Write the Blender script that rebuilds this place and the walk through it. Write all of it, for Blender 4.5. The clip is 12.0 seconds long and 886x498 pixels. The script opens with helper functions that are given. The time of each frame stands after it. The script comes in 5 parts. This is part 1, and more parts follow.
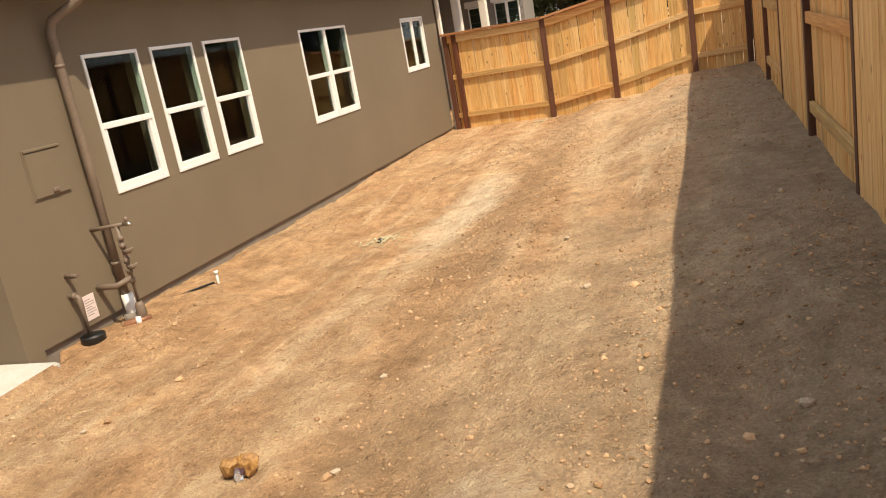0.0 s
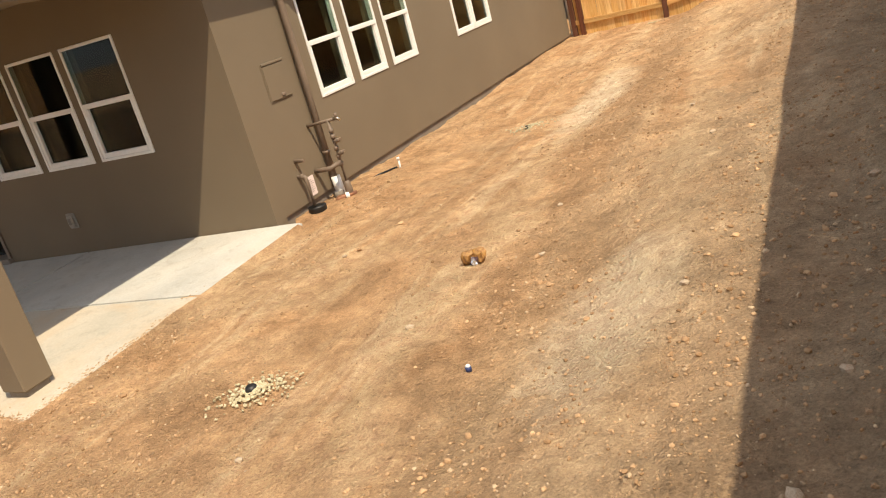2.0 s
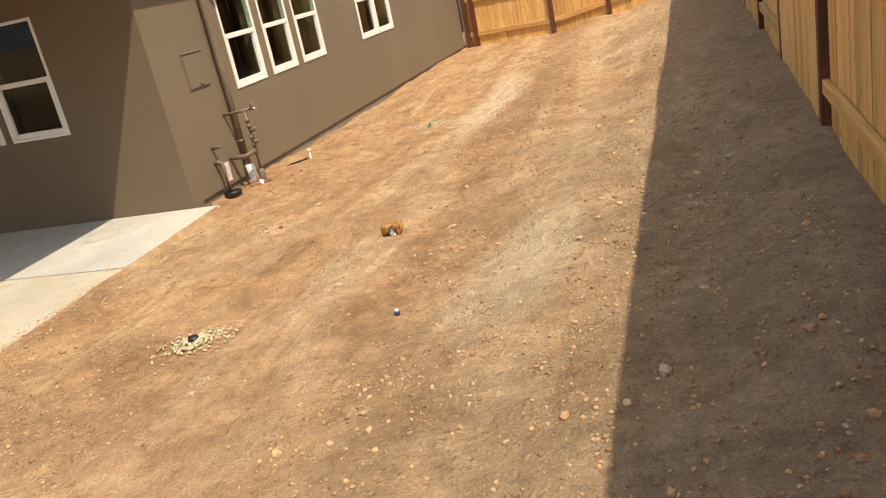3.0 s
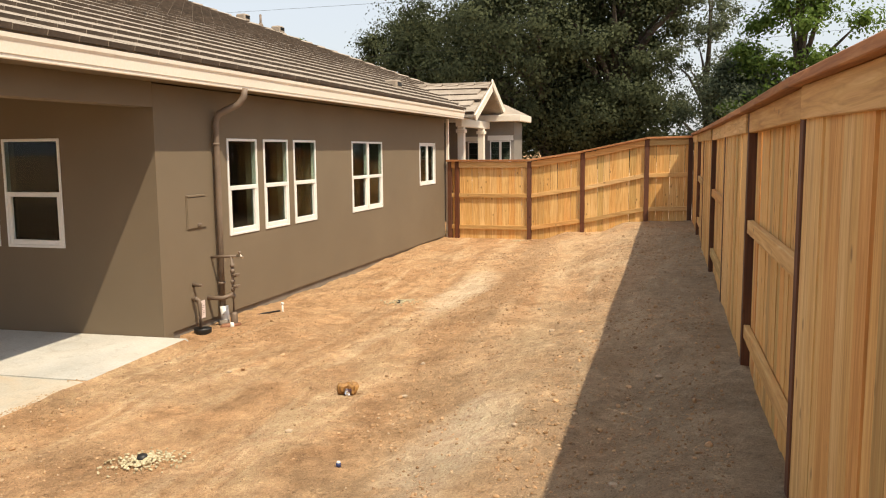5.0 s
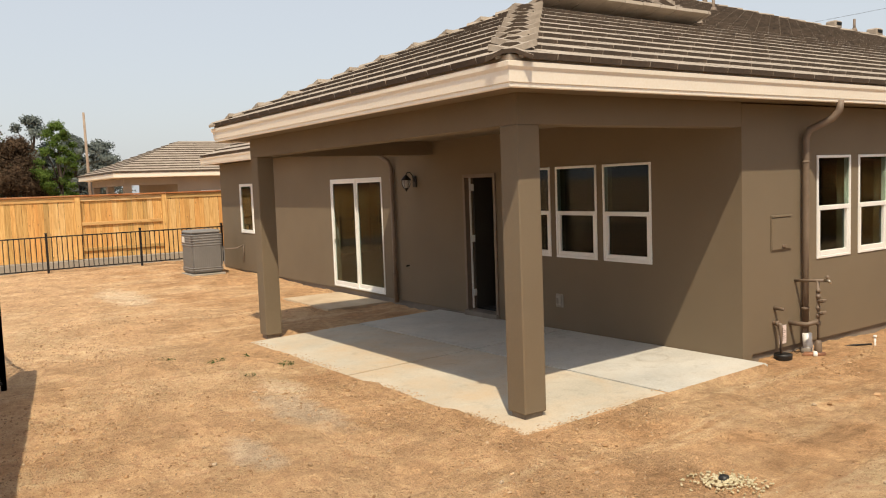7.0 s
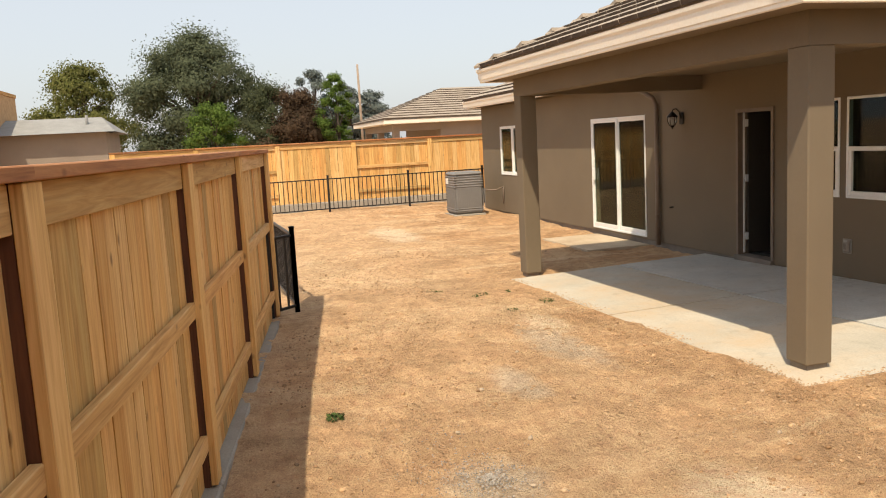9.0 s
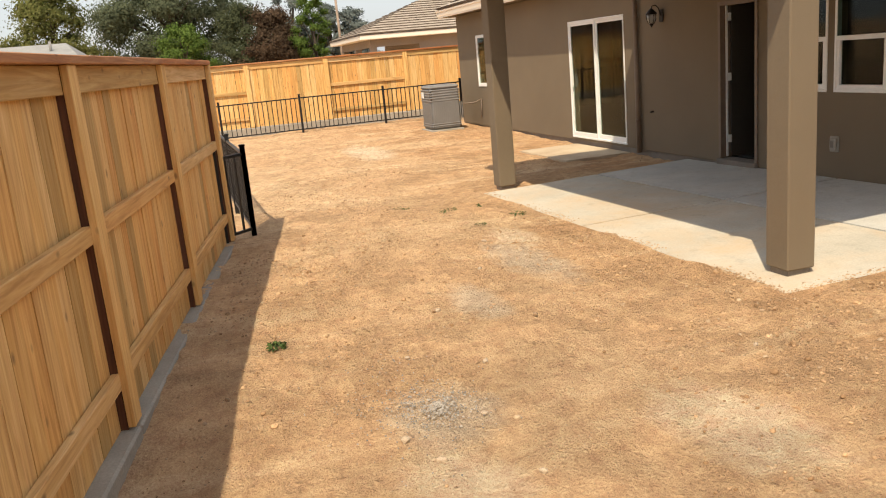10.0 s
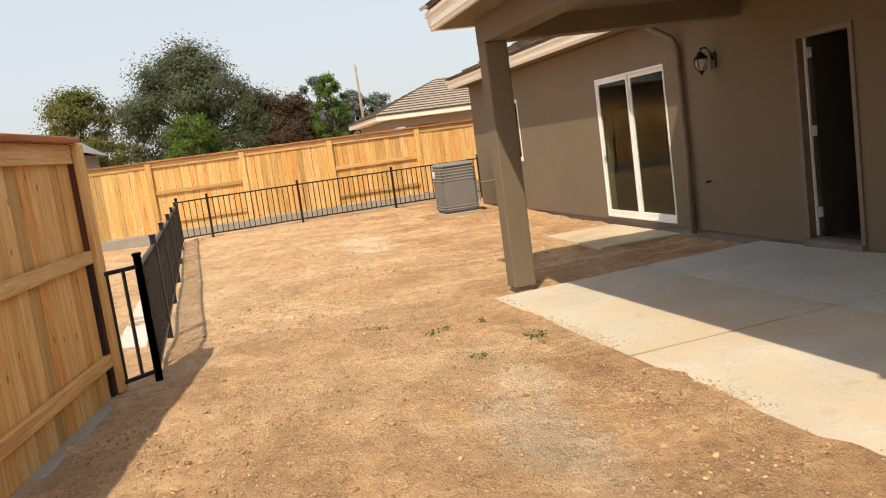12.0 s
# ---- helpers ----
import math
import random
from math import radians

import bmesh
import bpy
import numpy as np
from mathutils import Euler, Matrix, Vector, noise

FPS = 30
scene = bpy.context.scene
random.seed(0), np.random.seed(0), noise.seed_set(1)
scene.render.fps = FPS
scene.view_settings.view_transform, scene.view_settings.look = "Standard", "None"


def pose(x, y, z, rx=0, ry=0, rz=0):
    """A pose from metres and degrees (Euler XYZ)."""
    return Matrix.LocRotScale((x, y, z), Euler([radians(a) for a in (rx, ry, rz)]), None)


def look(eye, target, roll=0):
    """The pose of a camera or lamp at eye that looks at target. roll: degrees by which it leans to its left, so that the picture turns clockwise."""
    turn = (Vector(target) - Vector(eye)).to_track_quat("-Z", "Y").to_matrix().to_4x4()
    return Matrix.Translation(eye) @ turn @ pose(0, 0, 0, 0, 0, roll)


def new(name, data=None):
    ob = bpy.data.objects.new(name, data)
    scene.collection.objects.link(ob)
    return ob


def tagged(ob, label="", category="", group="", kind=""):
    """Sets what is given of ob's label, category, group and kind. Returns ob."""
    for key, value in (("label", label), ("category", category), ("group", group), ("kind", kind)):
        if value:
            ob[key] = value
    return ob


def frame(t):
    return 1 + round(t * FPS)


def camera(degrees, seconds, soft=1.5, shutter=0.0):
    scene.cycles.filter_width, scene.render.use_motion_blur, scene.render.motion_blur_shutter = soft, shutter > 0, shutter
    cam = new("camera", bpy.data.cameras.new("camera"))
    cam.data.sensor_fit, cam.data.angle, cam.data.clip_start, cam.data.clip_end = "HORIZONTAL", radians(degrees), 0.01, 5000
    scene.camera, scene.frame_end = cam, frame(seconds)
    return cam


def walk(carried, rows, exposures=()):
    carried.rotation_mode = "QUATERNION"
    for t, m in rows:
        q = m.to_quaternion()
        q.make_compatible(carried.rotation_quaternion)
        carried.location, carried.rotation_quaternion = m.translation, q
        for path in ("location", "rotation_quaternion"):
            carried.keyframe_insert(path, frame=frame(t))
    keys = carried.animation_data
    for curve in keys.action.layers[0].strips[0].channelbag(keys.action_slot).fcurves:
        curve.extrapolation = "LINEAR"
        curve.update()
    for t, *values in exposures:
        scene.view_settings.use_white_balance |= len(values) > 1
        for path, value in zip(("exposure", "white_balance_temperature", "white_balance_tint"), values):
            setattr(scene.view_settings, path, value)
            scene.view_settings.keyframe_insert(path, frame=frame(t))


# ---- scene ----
cam = camera(57.6, 12.0, 1.1)
PATH = [
    (0, (4.721, -3.954, 1.676), (4.03, -2.149, 1.162), -10.1),
    (0.5, (4.724, -4.344, 1.741), (3.961, -2.561, 1.255), -9.1),
    (1, (4.785, -4.751, 1.727), (3.956, -3.001, 1.227), -11.2),
    (1.5, (4.786, -5.213, 1.718), (3.911, -3.501, 1.164), -13.1),
    (2, (4.853, -5.661, 1.737), (3.916, -4.01, 1.107), -15.3),
    (2.5, (4.852, -6.01, 1.686), (4.182, -4.246, 1.023), -12.7),
    (2.7, (4.855, -6.151, 1.7), (4.169, -4.392, 1.04), -12.8),
    (4.3, (5.06, -6.84, 1.749), (4.542, -5.005, 1.143), -3.1),
    (4.5, (5.064, -6.834, 1.78), (4.527, -4.96, 1.331), -1.6),
    (5, (5.049, -6.862, 1.814), (4.473, -4.962, 1.573), -0.5),
    (5.5, (5.014, -6.856, 1.811), (4.212, -5.036, 1.604), -0.7),
    (6, (4.982, -6.855, 1.803), (3.844, -5.22, 1.633), -1.7),
    (6.5, (4.957, -6.867, 1.804), (3.516, -5.489, 1.648), -2.2),
    (7, (4.931, -6.924, 1.829), (3.28, -5.806, 1.666), -2.1),
    (7.5, (4.901, -6.949, 1.844), (3.123, -6.049, 1.679), -1.8),
    (7.7, (4.885, -6.922, 1.869), (3.066, -6.108, 1.697), -2.3),
    (9.3, (4.832, -6.996, 1.699), (2.922, -6.49, 1.387), -3.9),
    (9.5, (4.759, -6.938, 1.667), (2.859, -6.438, 1.292), -5.1),
    (10, (4.461, -6.58, 1.585), (2.592, -6.04, 1.121), -5.2),
    (10.5, (3.99, -6.321, 1.484), (2.154, -5.681, 1.015), -4.6),
    (11, (3.403, -6.032, 1.468), (1.509, -5.48, 1.14), -7.7),
    (11.5, (2.754, -5.695, 1.437), (0.808, -5.289, 1.219), -8.5),
    (12, (2.075, -5.413, 1.377), (0.151, -4.933, 1.116), -7.8),
]
walk(cam, [(t, look(eye, target, roll)) for t, eye, target, roll in PATH],
     [(0.0, 0.34), (2.0, 0.32), (2.5, 0.24), (4.5, 0.32), (5.5, 0.28), (6.5, 0.16), (7.0, 0.06), (7.5, 0.12), (9.5, 0.26), (10.5, 0.31), (11.0, 0.26), (12.0, 0.22)])

# ---- daylight ----
SUN = Vector((0.53, -0.33, 1.0)).normalized()
world = bpy.data.worlds.new("hazy_sky")
scene.world = world
world.use_nodes = True
wn = world.node_tree.nodes
sky = wn.new("ShaderNodeTexSky")
sky.sky_type = "NISHITA"
sky.sun_disc = False
sky.sun_elevation = math.asin(SUN.z)
sky.sun_rotation = math.atan2(SUN.x, SUN.y)
sky.air_density, sky.dust_density, sky.ozone_density = 1.0, 3.0, 1.0
# wildfire haze: an even pale veil over the clear sky
veil = wn.new("ShaderNodeBackground")
veil.inputs[0].default_value = (0.95, 0.97, 0.975, 1)
veil.inputs[1].default_value = 0.525
both = wn.new("ShaderNodeAddShader")
world.node_tree.links.new(sky.outputs[0], wn["Background"].inputs[0])
wn["Background"].inputs[1].default_value = 0.05
world.node_tree.links.new(wn["Background"].outputs[0], both.inputs[0])
world.node_tree.links.new(veil.outputs[0], both.inputs[1])
world.node_tree.links.new(both.outputs[0], wn["World Output"].inputs[0])
sun_data = bpy.data.lights.new("sun", "SUN")
sun_data.energy, sun_data.angle, sun_data.color = 4.45, radians(0.6), (1.0, 0.85, 0.63)
sun = new("sun", sun_data)
sun.matrix_world = look(SUN * 60, (0, 0, 0))

# ---- materials ----
def mat(name, base=(0.5, 0.5, 0.5), rough=0.8, metal=0.0):
    m = bpy.data.materials.new(name)
    m.use_nodes = True
    b = m.node_tree.nodes["Principled BSDF"]
    b.inputs["Base Color"].default_value = (*base, 1)
    b.inputs["Roughness"].default_value = rough
    b.inputs["Metallic"].default_value = metal
    return m


def node(m, kind, **values):
    n = m.node_tree.nodes.new(kind)
    for key, value in values.items():
        n.inputs[key.replace("_", " ")].default_value = value
    return n


def link(m, a, b):
    m.node_tree.links.new(a, b)


def coords(m, scale=(1, 1, 1), random=False):
    """Object coordinates scaled, moved by a random amount per object if asked."""
    c = m.node_tree.nodes.new("ShaderNodeTexCoord")
    mp = m.node_tree.nodes.new("ShaderNodeMapping")
    mp.inputs["Scale"].default_value = scale
    link(m, c.outputs["Object"], mp.inputs["Vector"])
    if random:
        info = m.node_tree.nodes.new("ShaderNodeObjectInfo")
        mul = m.node_tree.nodes.new("ShaderNodeMath")
        mul.operation = "MULTIPLY"
        mul.inputs[1].default_value = 37.0
        link(m, info.outputs["Random"], mul.inputs[0])
        link(m, mul.outputs[0], mp.inputs["Location"])
    return mp.outputs["Vector"]


def noise_of(m, vec, scale, detail=4.0, rough=0.55, distort=0.0):
    n = node(m, "ShaderNodeTexNoise", Scale=scale, Detail=detail, Roughness=rough, Distortion=distort)
    link(m, vec, n.inputs["Vector"])
    return n.outputs["Fac"]


def ramp(m, fac, stops):
    r = m.node_tree.nodes.new("ShaderNodeValToRGB")
    e = r.color_ramp.elements
    while len(e) < len(stops):
        e.new(0.5)
    for el, (p, c) in zip(e, stops):
        el.position, el.color = p, (*c, 1) if len(c) == 3 else c
    link(m, fac, r.inputs["Fac"])
    return r.outputs["Color"]


def mix(m, fac, a, b, how="MIX"):
    n = m.node_tree.nodes.new("ShaderNodeMix")
    n.data_type, n.blend_type = "RGBA", how
    for value, sock in ((fac, n.inputs[0]), (a, n.inputs[6]), (b, n.inputs[7])):
        if isinstance(value, (int, float)):
            sock.default_value = value
        elif isinstance(value, tuple):
            sock.default_value = (*value, 1)
        else:
            link(m, value, sock)
    return n.outputs[2]


def base_of(m, col):
    link(m, col, m.node_tree.nodes["Principled BSDF"].inputs["Base Color"])


def bump(m, height, strength=0.3, distance=0.01):
    n = node(m, "ShaderNodeBump", Strength=strength, Distance=distance)
    link(m, height, n.inputs["Height"])
    link(m, n.outputs[0], m.node_tree.nodes["Principled BSDF"].inputs["Normal"])


def grey(v):
    return (v, v, v)


def varied(name, dark, light, rough, scale, fine, strength=0.3, distance=0.004, random=False, metal=0.0, stretch=(1, 1, 1)):
    """A surface with blotches at one scale and grain with relief at a finer one."""
    m = mat(name, light, rough, metal)
    v = coords(m, stretch, random)
    big = noise_of(m, v, scale, 5, 0.6)
    small = noise_of(m, v, fine, 3, 0.6)
    col = ramp(m, big, [(0.3, dark), (0.72, light)])
    col = mix(m, 0.35, col, ramp(m, small, [(0.3, grey(0.35)), (0.7, grey(0.65))]), "OVERLAY")
    base_of(m, col)
    bump(m, small, strength, distance)
    return m


def sums(m, how, a, b, c=None):
    n = m.node_tree.nodes.new("ShaderNodeMath")
    n.operation = how
    for k, value in enumerate((a, b, c)):
        if isinstance(value, (int, float)):
            n.inputs[k].default_value = value
        elif value is not None:
            link(m, value, n.inputs[k])
    return n.outputs[0]


# trodden patches in the yard: x, y, half-width, half-length, colour
CHALK, ASHY = (0.73, 0.575, 0.40), (0.54, 0.435, 0.32)
PATCHES = [(1.65, -5.75, 0.60, 0.30, CHALK), (1.60, -4.45, 0.60, 0.35, CHALK), (3.75, -2.40, 0.40, 0.95, CHALK), (-2.5, -3.85, 0.55, 0.25, CHALK), (-11.2, -3.4, 1.6, 0.5, CHALK), (2.2, 3.4, 0.45, 1.7, CHALK),
           (0.80, -5.60, 0.42, 0.34, ASHY), (-1.55, -4.12, 0.95, 0.32, ASHY), (-0.6, -4.9, 0.5, 0.22, ASHY)]


def soil():
    m = mat("dirt", rough=0.95)
    m.node_tree.nodes["Principled BSDF"].inputs["Specular IOR Level"].default_value = 0.15
    v = coords(m)
    huge = noise_of(m, v, 0.42, 6, 0.6, 0.4)
    mid = noise_of(m, v, 1.6, 8, 0.65, 0.4)
    ruts = noise_of(m, coords(m, (2.6, 0.34, 1.0)), 1.0, 8, 0.66, 0.5)
    fine = noise_of(m, v, 10, 9, 0.74, 0.2)
    grain = noise_of(m, v, 75, 5, 0.8)
    split = m.node_tree.nodes.new("ShaderNodeSeparateXYZ")
    link(m, v, split.inputs[0])
    px, py = split.outputs["X"], split.outputs["Y"]
    col = ramp(m, mid, [(0.28, (0.385, 0.218, 0.110)), (0.48, (0.517, 0.313, 0.164)), (0.72, (0.598, 0.391, 0.221))])
    dust = ramp(m, huge, [(0.48, grey(0.0)), (0.66, grey(0.65))])
    col = mix(m, dust, col, (0.621, 0.442, 0.268))
    tracks = ramp(m, ruts, [(0.54, grey(0.0)), (0.63, grey(0.65))])
    col = mix(m, tracks, col, (0.678, 0.488, 0.299))
    loose = ramp(m, ruts, [(0.34, grey(0.6)), (0.46, grey(0.0))])
    col = mix(m, loose, col, (0.345, 0.202, 0.105))
    # loose crumbled soil along the wheel track that runs up the side yard
    wander = sums(m, "MULTIPLY_ADD", noise_of(m, v, 1.3, 5, 0.6), 1.1, -0.55)
    across = sums(m, "ADD", sums(m, "MULTIPLY_ADD", py, 0.085, px), wander)
    away = sums(m, "ABSOLUTE", sums(m, "SUBTRACT", across, 3.12), 0.0)
    band = ramp(m, away, [(0.16, grey(0.55)), (0.40, grey(0.0))])
    col = mix(m, band, col, (0.362, 0.228, 0.124))
    pressed = ramp(m, sums(m, "ABSOLUTE", sums(m, "SUBTRACT", away, 0.62), 0.0), [(0.06, grey(0.45)), (0.24, grey(0.0))])
    col = mix(m, pressed, col, (0.661, 0.472, 0.284))
    # drier, paler ground across the back yard
    dry = node(m, "ShaderNodeMapRange", From_Min=-2.6, From_Max=-4.4, To_Max=0.40)
    link(m, sums(m, "MULTIPLY_ADD", huge, 2.0, sums(m, "SUBTRACT", py, 1.0)), dry.inputs["Value"])
    col = mix(m, dry.outputs[0], col, (0.640, 0.440, 0.265))
    ragged = sums(m, "MULTIPLY_ADD", noise_of(m, v, 3.2, 8, 0.75, 0.6), 2.2, -1.1)
    for cx, cy, rx, ry, tint in PATCHES:
        qx = sums(m, "DIVIDE", sums(m, "SUBTRACT", px, cx), rx)
        qy = sums(m, "DIVIDE", sums(m, "SUBTRACT", py, cy), ry)
        q = sums(m, "ADD", sums(m, "ADD", sums(m, "MULTIPLY", qx, qx), sums(m, "MULTIPLY", qy, qy)), ragged)
        col = mix(m, ramp(m, q, [(0.15, grey(0.72)), (1.1, grey(0.0))]), col, tint)
    # greyer fill soil on the east fence bank, darkened further to deepen the shade
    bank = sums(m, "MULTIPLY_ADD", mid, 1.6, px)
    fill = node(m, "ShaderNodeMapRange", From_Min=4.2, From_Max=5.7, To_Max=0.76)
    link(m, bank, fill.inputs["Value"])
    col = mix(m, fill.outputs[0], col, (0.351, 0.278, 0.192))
    col = mix(m, 0.66, col, ramp(m, fine, [(0.30, grey(0.27)), (0.66, grey(0.69))]), "OVERLAY")
    col = mix(m, 0.6, col, ramp(m, grain, [(0.30, grey(0.20)), (0.5, grey(0.5)), (0.72, grey(0.76))]), "OVERLAY")
    # crumbs pressed into the surface
    patch = ramp(m, noise_of(m, v, 2.3, 4, 0.6, 0.3), [(0.40, grey(0.30)), (0.60, grey(1.0))])
    high = None
    for scale, reach, gain in ((21, 0.40, 1.05), (47, 0.46, 0.65)):
        cell = node(m, "ShaderNodeTexVoronoi", Scale=scale)
        link(m, v, cell.inputs["Vector"])
        keep = ramp(m, cell.outputs["Color"], [(0.45, grey(0.0)), (0.60, grey(1.0))])
        dome = ramp(m, cell.outputs["Distance"], [(0.05, grey(1.0)), (reach, grey(0.0))])
        lump = sums(m, "MULTIPLY", sums(m, "MULTIPLY", dome, keep), patch)
        high = sums(m, "MULTIPLY_ADD", lump, gain, high if high is not None else 0.0)
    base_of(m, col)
    lumps = sums(m, "MULTIPLY", grain, patch)
    bump(m, sums(m, "ADD", sums(m, "MULTIPLY_ADD", fine, 1.7, lumps), high), 1.0, 0.030)
    return m


def wood(name, dark, mid, light, along=2, rough=0.75):
    """Fence timber: long grain, knots, and a tone of its own for each board."""
    m = mat(name, mid, rough)
    stretch = [9.0, 9.0, 9.0]
    stretch[along] = 0.55
    v = coords(m, tuple(stretch), True)
    grain = noise_of(m, v, 3.0, 6, 0.6, 1.2)
    col = ramp(m, grain, [(0.30, dark), (0.5, mid), (0.70, light)])
    info = m.node_tree.nodes.new("ShaderNodeObjectInfo")
    tone = ramp(m, info.outputs["Random"], [(0.0, (0.62, 0.60, 0.50)), (0.12, (0.90, 0.80, 0.62)), (0.3, (1.0, 0.95, 0.84)), (0.5, (1.0, 1.0, 1.0)), (0.68, (1.0, 0.90, 0.72)), (0.85, (0.92, 0.70, 0.48)), (1.0, (0.72, 0.72, 0.58))])
    col = mix(m, 1.0, col, tone, "MULTIPLY")
    ks = [7.0, 7.0, 7.0]
    ks[along] = 4.0
    knot = node(m, "ShaderNodeTexVoronoi", Scale=1.0)
    link(m, coords(m, tuple(ks), True), knot.inputs["Vector"])
    spot = ramp(m, knot.outputs["Distance"], [(0.05, grey(0.9)), (0.13, grey(0.0))])
    col = mix(m, spot, col, tuple(c * 0.5 for c in dark))
    streak = [60.0, 60.0, 60.0]
    streak[along] = 1.4
    fibre = noise_of(m, coords(m, tuple(streak), True), 1.0, 3, 0.6)
    col = mix(m, 0.35, col, ramp(m, fibre, [(0.32, grey(0.34)), (0.62, grey(0.60))]), "OVERLAY")
    base_of(m, col)
    bump(m, fibre, 0.3, 0.002)
    return m


STUCCO = varied("taupe_stucco", (0.158, 0.122, 0.080), (0.182, 0.141, 0.093), 0.92, 0.8, 160, 0.35, 0.004)
DIRT = soil()
DUSTY = varied("dusty_concrete", (0.40, 0.30, 0.20), (0.56, 0.46, 0.33), 0.92, 1.6, 50, 0.4, 0.006)
def dusty(m, amount):
    """Lays blotches of tan dust over a finished material."""
    b = m.node_tree.nodes["Principled BSDF"].inputs["Base Color"]
    old = b.links[0].from_socket
    v = coords(m)
    veil_of = ramp(m, noise_of(m, v, 1.1, 8, 0.72, 0.5), [(0.42, grey(0.0)), (0.70, grey(amount))])
    col = mix(m, veil_of, old, (0.52, 0.38, 0.235))
    spots = ramp(m, noise_of(m, v, 7.0, 4, 0.7, 0.3), [(0.56, grey(0.0)), (0.66, grey(0.30))])
    base_of(m, mix(m, spots, col, (0.30, 0.265, 0.215)))
    return m


# inner slabs mixed cooler and paler to suit the shade under the patio roof
CONCRETE = varied("broom_concrete", (0.42, 0.415, 0.385), (0.59, 0.58, 0.535), 0.85, 1.1, 60, 0.25, 0.004)
dusty(CONCRETE, 0.22)
EDGE_CONCRETE = varied("dusty_edge_concrete", (0.42, 0.39, 0.325), (0.56, 0.515, 0.43), 0.88, 1.3, 60, 0.25, 0.004)
dusty(EDGE_CONCRETE, 0.75)
FOUNDATION = varied("foundation_concrete", (0.16, 0.135, 0.11), (0.24, 0.205, 0.17), 0.95, 3.0, 60, 0.4)
KERB = varied("kerb_concrete", (0.27, 0.245, 0.205), (0.36, 0.33, 0.28), 0.9, 4.0, 70, 0.3)
CREAM = varied("cream_gutter_paint", (0.79, 0.725, 0.62), (0.85, 0.785, 0.68), 0.45, 1.0, 40, 0.05, 0.001)
WHITE = varied("white_vinyl", (0.74, 0.74, 0.72), (0.82, 0.82, 0.80), 0.35, 2.0, 50, 0.05, 0.001)
TILE = varied("concrete_roof_tile", (0.25, 0.208, 0.165), (0.41, 0.352, 0.29), 0.9, 2.2, 45, 0.4, 0.006, True)
# tile fronts coloured dark brown to carry the shade on their downhill faces
TILE_BUTT = varied("shaded_tile_butt", (0.050, 0.036, 0.026), (0.120, 0.088, 0.064), 0.95, 6.0, 45, 0.3, 0.004)
TILE_EDGE = varied("pale_ridge_tile", (0.24, 0.198, 0.155), (0.38, 0.32, 0.262), 0.9, 3.0, 45, 0.4, 0.006, True)
CEDAR = wood("cedar_board", (0.52, 0.295, 0.105), (0.69, 0.445, 0.180), (0.80, 0.575, 0.280))
CEDAR_X = wood("cedar_rail_x", (0.46, 0.27, 0.105), (0.63, 0.41, 0.18), (0.74, 0.53, 0.28), 0)
POST = wood("brown_stained_post", (0.070, 0.026, 0.013), (0.115, 0.043, 0.021), (0.165, 0.066, 0.033))
CAP = wood("red_cedar_cap", (0.26, 0.105, 0.045), (0.40, 0.185, 0.080), (0.52, 0.27, 0.125), 0)
IRON = mat("black_iron", (0.012, 0.012, 0.014), 0.45, 0.2)
GLASS = mat("window_glass", (0.34, 0.44, 0.39), 0.02)
GLASS.node_tree.nodes["Principled BSDF"].inputs["Transmission Weight"].default_value = 1.0
GLASS.node_tree.nodes["Principled BSDF"].inputs["IOR"].default_value = 1.26
# near-black room surfaces: the darkness indoors is put into the colour
DARK_ROOM = varied("unlit_room_darkness", (0.022, 0.022, 0.020), (0.032, 0.032, 0.030), 0.9, 1.0, 30, 0.05)
PIPE = varied("taupe_painted_pipe", (0.15, 0.11, 0.08), (0.20, 0.15, 0.11), 0.6, 6.0, 60, 0.1, 0.001)
BLACK = mat("black_plastic", (0.012, 0.012, 0.012), 0.5)
AC_GREY = varied("grey_ac_plastic", (0.155, 0.15, 0.145), (0.20, 0.195, 0.19), 0.55, 3.0, 40, 0.1, 0.001)
BARK = varied("bark", (0.045, 0.034, 0.026), (0.10, 0.078, 0.060), 0.95, 6, 40, 0.8, 0.03)


def leaf(name, dark, light, through_light=0.0):
    m = mat(name, light, 0.65)
    g = m.node_tree.nodes.new("ShaderNodeNewGeometry")
    tint = ramp(m, g.outputs["Random Per Island"], [(0.0, dark), (0.8, light), (1.0, tuple(min(1, c * 1.2) for c in light))])
    base_of(m, tint)
    b = m.node_tree.nodes["Principled BSDF"]
    b.inputs["Roughness"].default_value = 0.9
    b.inputs["Specular IOR Level"].default_value = 0.1
    if through_light:
        back = m.node_tree.nodes.new("ShaderNodeBsdfTranslucent")
        link(m, tint, back.inputs["Color"])
        both_ways = m.node_tree.nodes.new("ShaderNodeMixShader")
        both_ways.inputs[0].default_value = through_light
        link(m, b.outputs[0], both_ways.inputs[1])
        link(m, back.outputs[0], both_ways.inputs[2])
        link(m, both_ways.outputs[0], m.node_tree.nodes["Material Output"].inputs["Surface"])
    return m


OAK_LEAF = leaf("oak_leaf", (0.058, 0.070, 0.038), (0.098, 0.112, 0.058), 0.4)
GREY_LEAF = leaf("blue_oak_leaf", (0.075, 0.092, 0.055), (0.13, 0.15, 0.09), 0.4)
BRIGHT_LEAF = leaf("bright_leaf", (0.065, 0.110, 0.020), (0.13, 0.19, 0.045), 0.4)
YELLOW_LEAF = leaf("yellow_green_leaf", (0.10, 0.115, 0.030), (0.17, 0.17, 0.06), 0.4)
RUST_LEAF = leaf("rust_leaf", (0.060, 0.040, 0.026), (0.115, 0.078, 0.050), 0.4)
